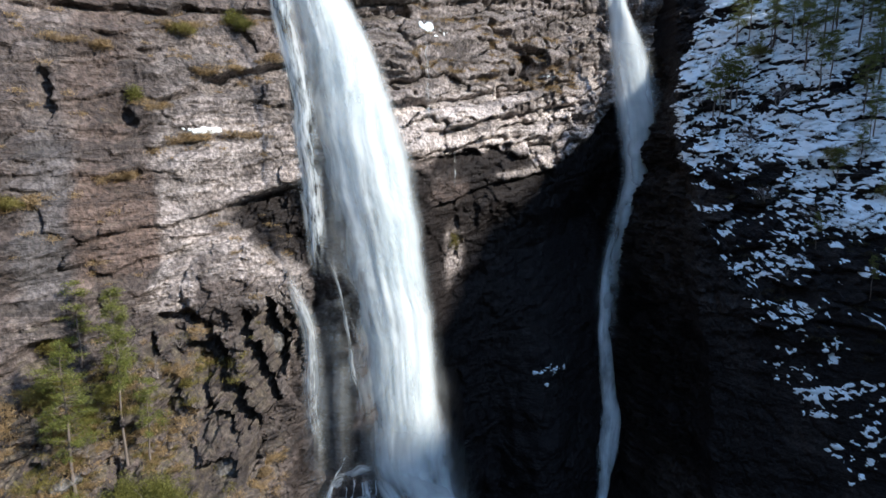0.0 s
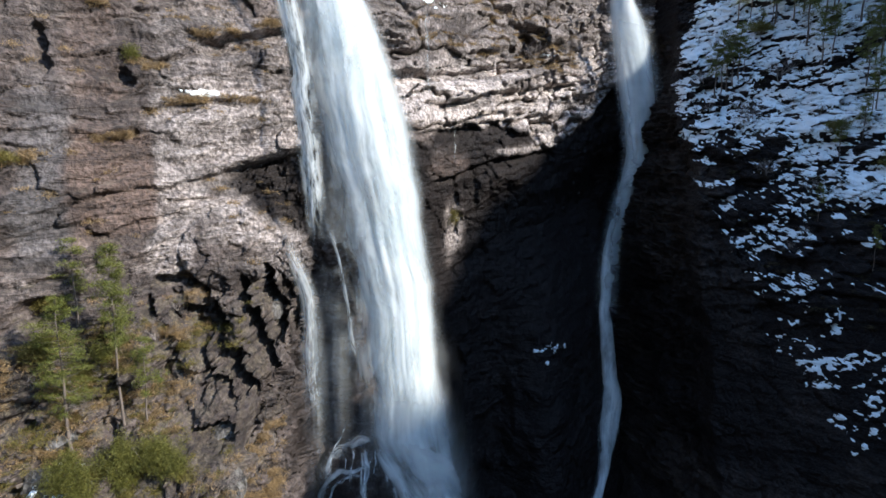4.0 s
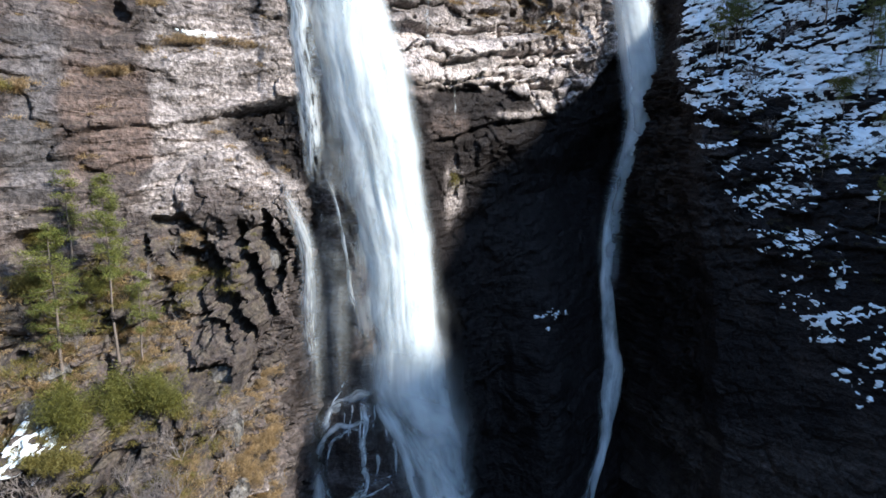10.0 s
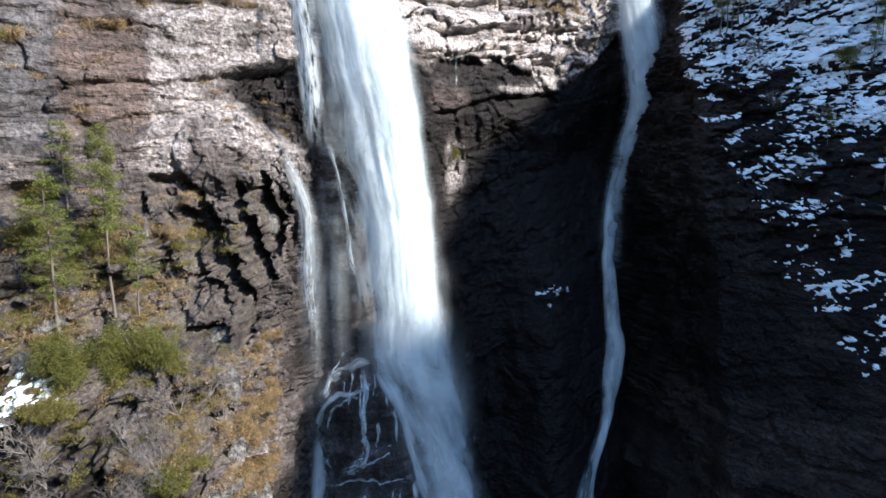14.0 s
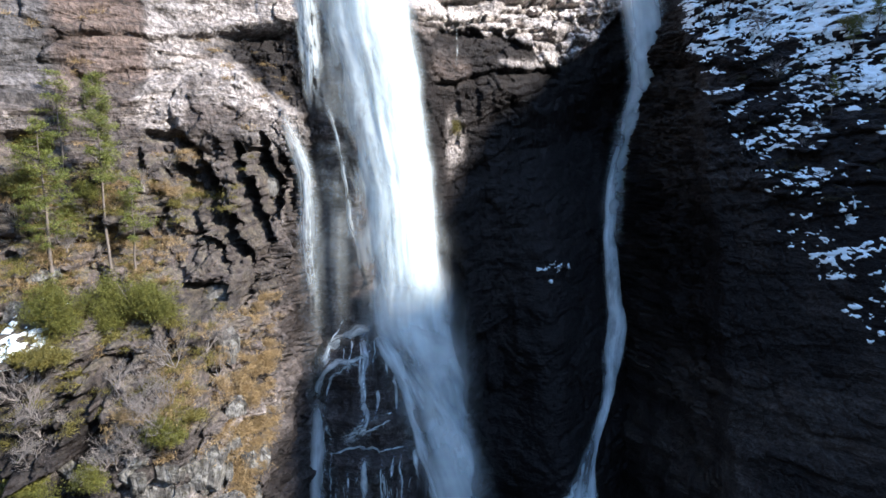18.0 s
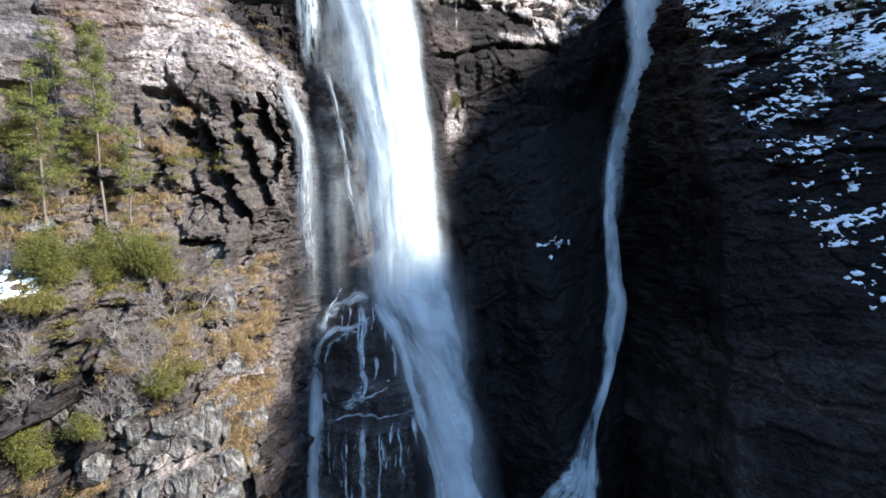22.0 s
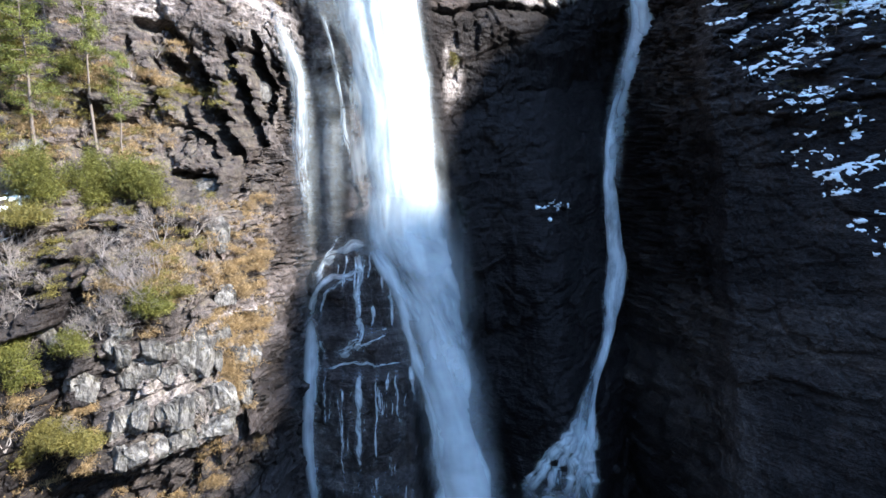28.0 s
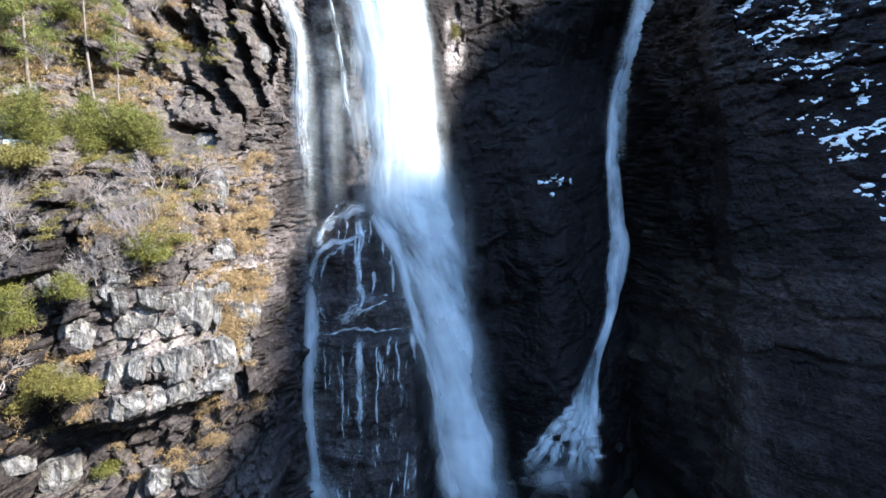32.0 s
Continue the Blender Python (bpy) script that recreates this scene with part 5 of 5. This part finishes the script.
for seed, x, z, lobes, leaf, label in (
        (11, -20.8, 38.0, ((-0.1, 0.2, 1.1, 1.5), (0.6, -0.3, 0.7, 1.2)), JUNIPER, "dense green juniper on the edge of the shelf"),
        (12, -19.2, 37.8, ((0, 0.2, 1.05, 1.45), (0.3, -0.4, 0.8, 1.0)), JUNIPER, "rounded green juniper on the edge of the shelf"),
        (13, -17.4, 37.8, ((-0.2, 0.1, 1.1, 1.35), (0.9, -0.1, 0.95, 1.3)), JUNIPER, "wide olive-green juniper on the edge of the shelf"),
        (14, -20.2, 37.0, ((0, 0, 0.7, 0.7), (0.9, 0, 0.6, 0.7), (-0.8, 0, 0.6, 0.7)), OLIVE, "low olive heather hanging over the rock"),
        (15, -15.2, 32.1, ((0, 0, 0.85, 1.1), (-0.7, 0.0, 0.55, 0.9), (0.7, 0, 0.5, 0.9)), JUNIPER, "bright green bush on the pale blocks"),
        (16, -17.9, 30.9, ((0, 0, 0.65, 0.85), (-0.5, 0, 0.4, 0.8)), JUNIPER, "small bright yellow-green bush on the rock"),
        (17, -20.2, 30.2, ((0, 0, 0.9, 1.0), (-0.5, 0.9, 0.8, 1.0), (0.3, -0.8, 0.6, 0.9)), JUNIPER, "green bush hanging at the buttress edge"),
        (18, -18.3, 26.4, ((0, 0, 0.8, 0.6), (1.1, -0.2, 0.7, 0.6), (-0.9, 0.3, 0.7, 0.7)), OLIVE, "low olive and straw heather cushion on a ledge"),
        (19, -24.3, 47.4, ((0, 0, 0.9, 0.8), (-0.9, 0.1, 0.8, 0.8)), OLIVE, "yellow-green bush at the foot of the face"),
        (20, -25.2, 56.6, ((0, 0, 0.6, 0.6), (-0.8, 0, 0.7, 0.5)), OLIVE, "olive heather on a narrow ledge"),
        (21, -20.7, 63.2, ((0, 0, 0.45, 1.2),), JUNIPER, "small juniper in a crack of the face"),
        (22, -18.8, 68.0, ((0, 0, 0.6, 0.7), (0.6, 0.1, 0.4, 0.7)), OLIVE, "olive bush on the upper ledge"),
        (23, -15.4, 69.0, ((0, 0, 0.6, 0.8), (-0.7, 0.4, 0.6, 0.8)), JUNIPER, "green bush on the upper ledge near the fall"),
        (24, -18.7, 19.9, ((0, 0, 0.5, 0.8),), JUNIPER, "small green bush under the overhang"),
        (25, -14.2, 20.2, ((0, 0, 0.5, 0.6), (0.6, 0.1, 0.4, 0.6)), STRAW, "rust-yellow heather under the overhang"),
        (26, 1.0, 49.2, ((0, 0, 0.6, 1.3),), OLIVE, "small bush on the wet wall beside the fall"),
        (27, -22.2, 43.0, ((0, 0, 0.9, 0.9), (0.8, -0.4, 0.7, 0.8)), OLIVE, "olive scrub among the pines"),
                (37, -18.8, 27.4, ((0, 0, 0.6, 0.6), (0.8, -0.1, 0.5, 0.6)), STRAW, "olive heather cushion hanging from the ledge"),
        (38, -20.4, 25.4, ((0, 0, 0.7, 0.9), (0.4, 0.6, 0.6, 0.8)), OLIVE, "olive heather cushion on the ledge"),
        (39, -12.7, 32.2, ((0, 0, 0.45, 0.8), (0.4, -0.7, 0.45, 0.9)), STRAW, "golden withered tussock beside the fall"),
        (40, -12.8, 29.6, ((0, 0, 0.5, 1.0),), STRAW, "golden withered tussock beside the fall"),
        (41, -14.4, 32.9, ((0, 0, 0.5, 0.6), (0.7, 0, 0.4, 0.6)), OLIVE, "faded olive scrub on the broken rock"),
        (42, -23.6, 45.0, ((0, 0, 0.9, 0.9), (0.7, 0.7, 0.7, 0.9)), OLIVE, "yellow-green bush at the foot of the face"),
        (43, -22.6, 40.0, ((0, 0, 0.5, 0.6), (-0.7, 0, 0.5, 0.6)), STRAW, "tawny heather on the shelf"),
        (44, -16.2, 33.4, ((0, 0, 0.5, 0.5), (-0.6, 0.2, 0.5, 0.6)), STRAW, "faded tussock among leafless scrub"),
        (28, -20.6, 44.6, ((0, 0, 0.7, 1.0),), JUNIPER, "green bush among the pines")):
    kind = "middle" if x > -5 else "left"
    shrub(lobes, place(x, z, kind, 0.25), seed, leaf, label, "juniper_bush" if leaf is JUNIPER else "heather_bush", group=bush_group)

for seed, x, z, s in ((30, 41.0, 55.6, 0.9), (31, 44.0, 62.0, 1.2), (32, 38.5, 59.0, 0.8), (33, 40.0, 47.0, 0.9), (34, 46.0, 66.0, 1.2), (35, 37.0, 70.5, 1.0)):
    shrub(((0, 0, s, 0.8), (s, 0.2, s * 0.8, 0.8)), place(x, z, "right", 0.3), seed, OLIVE, "dark olive bush poking out of the snow", "slope_bush", 700, 0.22, group="bushes on the snowy slope")

# leafless scrub
scrub = [bare_shrub(s, h, "grey leafless scrub rooted in the rock") for s, h in ((51, 2.0), (52, 1.6), (53, 2.6))]
r8 = rng(88)
spots = [(r8.uniform(-21.5, -14.8), r8.uniform(30.5, 35.5)) for _ in range(60)] + [(r8.uniform(-25, -17), r8.uniform(41, 48)) for _ in range(14)] + [(r8.uniform(-21, -13), r8.uniform(24, 31)) for _ in range(8)]
spots = [(x + 4.2, z) if x < -17.6 and 29 < z < 37 and k % 2 else (x, z) for k, (x, z) in enumerate(spots)]
for k, (x, z) in enumerate(spots):
    m = at_face(x, z, "left", 0.05, r8.uniform(0, 360), r8.uniform(0.6, 1.2))
    if k < 3:
        move(scrub[k], m)
    else:
        copy_thing(scrub[k % 3], m)
for k in range(16):
    x, z = r8.uniform(-3, 17), r8.uniform(67.5, 72.5)
    copy_thing(scrub[k % 3], at_face(x, z, "middle", 0.05, r8.uniform(0, 360), r8.uniform(0.9, 1.6)))
for k in range(22):
    x, z = r8.uniform(31, 47), r8.uniform(46, 72)
    copy_thing(scrub[k % 3], at_face(x, z, "right", 0.05, r8.uniform(0, 360), r8.uniform(0.7, 1.4)))


def grass(name, kind, xr, zr, count, seed, label, steep=0.7, keep=None, leaf=None):
    """Withered grass on all the ledges of a stretch of rock."""
    r = rng(seed)
    x, z = r.uniform(*xr, count * 6), r.uniform(*zr, count * 6)
    up = (depth(x, z + 0.15, kind) - depth(x, z - 0.15, kind)) / 0.3
    ok = (up > steep) & (fbm(x * 0.5, z * 0.5, 3, seed) > -0.08)
    if keep is not None:
        ok &= keep(x, z)
    x, z = x[ok][:count], z[ok][:count]
    y = depth(x, z, kind)
    vs, fs, base = [], [], 0
    kinds = [tuft(seed + i) for i in range(4)]
    for i in range(len(x)):
        v, f = kinds[i % 4]
        a, s = r.uniform(0, 6.28), r.uniform(0.5, 1.2)
        c, sn = math.cos(a) * s, math.sin(a) * s
        w = np.stack([v[:, 0] * c - v[:, 1] * sn + x[i], v[:, 0] * sn + v[:, 1] * c + y[i] - 0.02, v[:, 2] * s + z[i]], -1)
        vs.append(w)
        fs.append(f + base)
        base += len(v)
    link(name, raw(name, np.concatenate(vs), np.concatenate(fs)), leaf or STRAW, None, label, category="grass", kind="stuff")


grass("dry_grass", "left", (-26, -12), (19, 46), 760, 201, "straw-yellow withered grass tufts on the broken buttress", keep=lambda x, z: ~((z > 37.5) & (x > -16.8 - 0.15 * (z - 42))) & ~((z > 23.8) & (z < 29.5) & (x > -17.6) & (x < -12.6)) & ~((z > 29.5) & (z < 36.5) & (x < -17.6)))
grass("dry_grass", "left", (-15.5, -11.8), (24, 35), 300, 202, "golden withered grass tufts beside the fall", 0.3, keep=lambda x, z: (z > 30) | (x > -13.3))
grass("dry_grass", "left", (-27, -12.5), (46, 72), 110, 203, "straw-brown grass in the joints of the face", 0.9)
grass("dry_grass", "middle", (-3, 18), (67, 74), 260, 204, "brown grass on the high ledges", 0.9)


def grass_lines(lines, seed):
    """Grass that follows the long joints of the face."""
    r = rng(seed)
    out = Joined()
    for x0, z0, x1, z1, n in lines:
        for i in range(n):
            t = r.uniform()
            x, z = x0 + (x1 - x0) * t, z0 + (z1 - z0) * t + r.normal() * 0.16
            p = place(x, z, "left", 0.05)
            v, f = tuft(seed + i % 5)
            out.add(v * r.uniform(0.5, 1.1) + np.array(p), f)
    link("ledge_grass", out.mesh("ledge_grass", False), STRAW, None, "straw-brown grass along the joints of the sunlit face", category="grass", kind="stuff")


grass_lines(((-19.2, 60.6, -17.0, 60.9, 26), (-16.6, 60.9, -14.2, 61.2, 18), (-22.2, 57.8, -20.6, 58.3, 22), (-26.5, 56.4, -24.0, 57.0, 20), (-18.0, 65.2, -15.4, 66.0, 26), (-14.6, 66.6, -13.0, 67.0, 22),
             (-24.6, 66.8, -21.8, 66.6, 24), (-20.0, 68.4, -14.2, 70.0, 40), (-20.2, 62.6, -19.0, 62.8, 12), (-17.8, 47.2, -16.6, 46.4, 20), (-19.0, 45.6, -17.4, 44.4, 24)), 210)
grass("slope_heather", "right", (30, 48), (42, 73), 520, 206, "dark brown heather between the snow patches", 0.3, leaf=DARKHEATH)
grass("green_heather", "left", (-24, -14), (33, 47), 450, 205, "olive heather among the rocks", 0.5, leaf=OLIVE)


# ---- loose and jutting blocks ----
def block(seed, w, d, h, label, facets=11):
    """An angular rock: a ball cut by planes, then worn."""
    r = rng(seed)
    bm = bmesh.new()
    bmesh.ops.create_icosphere(bm, subdivisions=5 if seed < 340 else 4, radius=1.0)
    planes = [(Vector(r.normal(size=3)).normalized(), r.uniform(0.5, 0.8)) for _ in range(facets)] + [(Vector(a), 0.72) for a in ((0, -1, 0), (0, 0, 1), (1, 0, 0), (-1, 0, 0), (0, 0, -1))]
    for v in bm.verts:
        p = v.co * 1.6
        for nrm, c in planes:
            p -= nrm * max(0.0, p.dot(nrm) - c)
        p += p.normalized() * (0.07 * noise.noise(p * 1.9 + Vector((seed, 0, 0))) + 0.07 * noise.noise(Vector((p.x * 6, p.y * 6, p.z * 1.8)) + Vector((0, seed, 0))) + 0.03 * noise.noise(p * 11))
        v.co = Vector((p.x * w, p.y * d, p.z * h)) * 0.98
    mesh = bpy.data.meshes.new("rock_block")
    bm.to_mesh(mesh)
    bm.free()
    return link("rock_block", mesh, BOULDER, None, label, category="rock", group="blocks of the buttress")


BLOCKS = ((301, -16.4, 29.3, 1.7, 1.3, 2.2, 8, 0.6), (302, -14.9, 28.7, 1.1, 1.0, 1.1, -8, 0.4), (303, -13.9, 28.8, 1.5, 1.1, 1.6, 10, 0.4), (304, -14.4, 26.2, 1.1, 1.0, 1.3, 4, 0.4), (305, -13.1, 25.8, 1.5, 1.1, 1.7, -8, 0.3),
          (321, -14.6, 24.7, 0.9, 0.9, 1.0, 6, 0.4), (322, -13.3, 24.5, 1.4, 0.9, 0.8, -14, 0.4), (323, -15.9, 26.4, 0.7, 0.8, 1.4, 16, 0.2), (324, -16.9, 26.4, 1.0, 0.9, 1.1, -6, 0.2), (325, -15.3, 29.9, 0.9, 0.8, 0.7, 10, 0.3), (326, -12.5, 27.6, 0.9, 0.8, 1.2, -10, 0.3),
          (306, -18.2, 29.0, 1.1, 1.0, 1.3, 14, 0.0), (308, -18.9, 27.2, 1.0, 0.9, 1.1, -12, 0.1), (309, -22.6, 39.0, 1.3, 1.0, 0.8, 10, 0.3), (310, -22.4, 40.6, 1.5, 1.0, 0.7, -6, 0.3),
          (311, -15.0, 38.0, 1.3, 1.1, 1.1, 12, 0.3), (312, -13.6, 35.4, 1.1, 1.0, 1.5, -14, 0.3), (313, -16.2, 19.0, 0.9, 0.8, 1.0, 8, 0.3), (314, -14.8, 18.6, 0.8, 0.7, 1.0, -20, 0.3), (315, -20.4, 20.6, 1.3, 1.0, 1.4, 0, 0.4),
          (316, -21.0, 22.6, 1.1, 1.0, 1.0, 18, 0.4), (317, -13.0, 31.8, 0.9, 0.8, 1.0, 0, 0.2), (318, -16.6, 31.2, 0.9, 0.8, 0.7, 20, 0.1), (319, -19.8, 31.2, 1.1, 0.9, 1.0, -5, 0.1), (320, -13.4, 44.8, 0.9, 0.8, 1.1, 0, 0.1))
for seed, x, z, w, d, h, lean, out in BLOCKS:
    ob = block(seed, w, d, h, "pale grey angular rock block jutting from the buttress")
    ob.matrix_basis = Matrix.Translation(place(x, z, "left", out - 0.4)) @ pose(0, 0, 0, 0, lean, 25)


r10 = rng(340)
for k in range(28):
    row, col = k // 7, k % 7
    x = -17.0 + 0.78 * col + 0.3 * (row % 2) + float(r10.normal()) * 0.12
    z = 29.9 - 1.85 * row - 0.16 * (x + 14) + float(r10.normal()) * 0.15
    ob = block(340 + k, float(r10.uniform(0.55, 0.8)), 0.7, float(r10.uniform(0.75, 1.15)), "grey squared rock block in the wall of the buttress")
    ob.matrix_basis = Matrix.Translation(place(x, z, "left", -0.25)) @ pose(0, 0, 0, 0, float(r10.uniform(-12, 8)), 30)


# ---- wet boulders at the foot of the narrow fall ----
r9 = rng(99)
for k in range(16):
    x = float(r9.uniform(4.5, 21))
    z = float(r9.uniform(3.0, 8.5)) if abs(x - 11.5) > 4 else float(r9.uniform(2.0, 4.4))
    size = float(r9.uniform(0.5, 1.2))
    ob = block(400 + k, size * 1.2, size, size * 0.8, "black wet boulder at the foot of the narrow fall")
    ob.data.materials.clear()
    ob.data.materials.append(WETSTONE)
    ob["group"] = "wet boulders"
    ob.matrix_basis = Matrix.Translation(place(x, z, "middle", 0.1)) @ pose(0, 0, 0, 0, float(r9.uniform(-20, 20)), float(r9.uniform(0, 90)))


# ---- fallen trunks on the shelf ----
def fallen_trunk(points, thick, label):
    pts = [place(x, z, "left", o) for x, z, o in points]
    v, f = tube(pts, [thick * (1 - 0.6 * k / (len(pts) - 1)) for k in range(len(pts))], 7)
    link("fallen_trunk", raw("fallen_trunk", v, f, True), BARK, None, label, category="log", group="fallen trunks")


fallen_trunk(((-23.4, 39.0, 0.5), (-22.4, 39.3, 0.5), (-21.2, 39.6, 0.5)), 0.13, "weathered grey fallen pine trunk on the shelf")
fallen_trunk(((-21.4, 38.8, 0.6), (-20.0, 39.2, 0.5), (-18.6, 39.6, 0.4)), 0.10, "thin weathered fallen trunk behind the junipers")
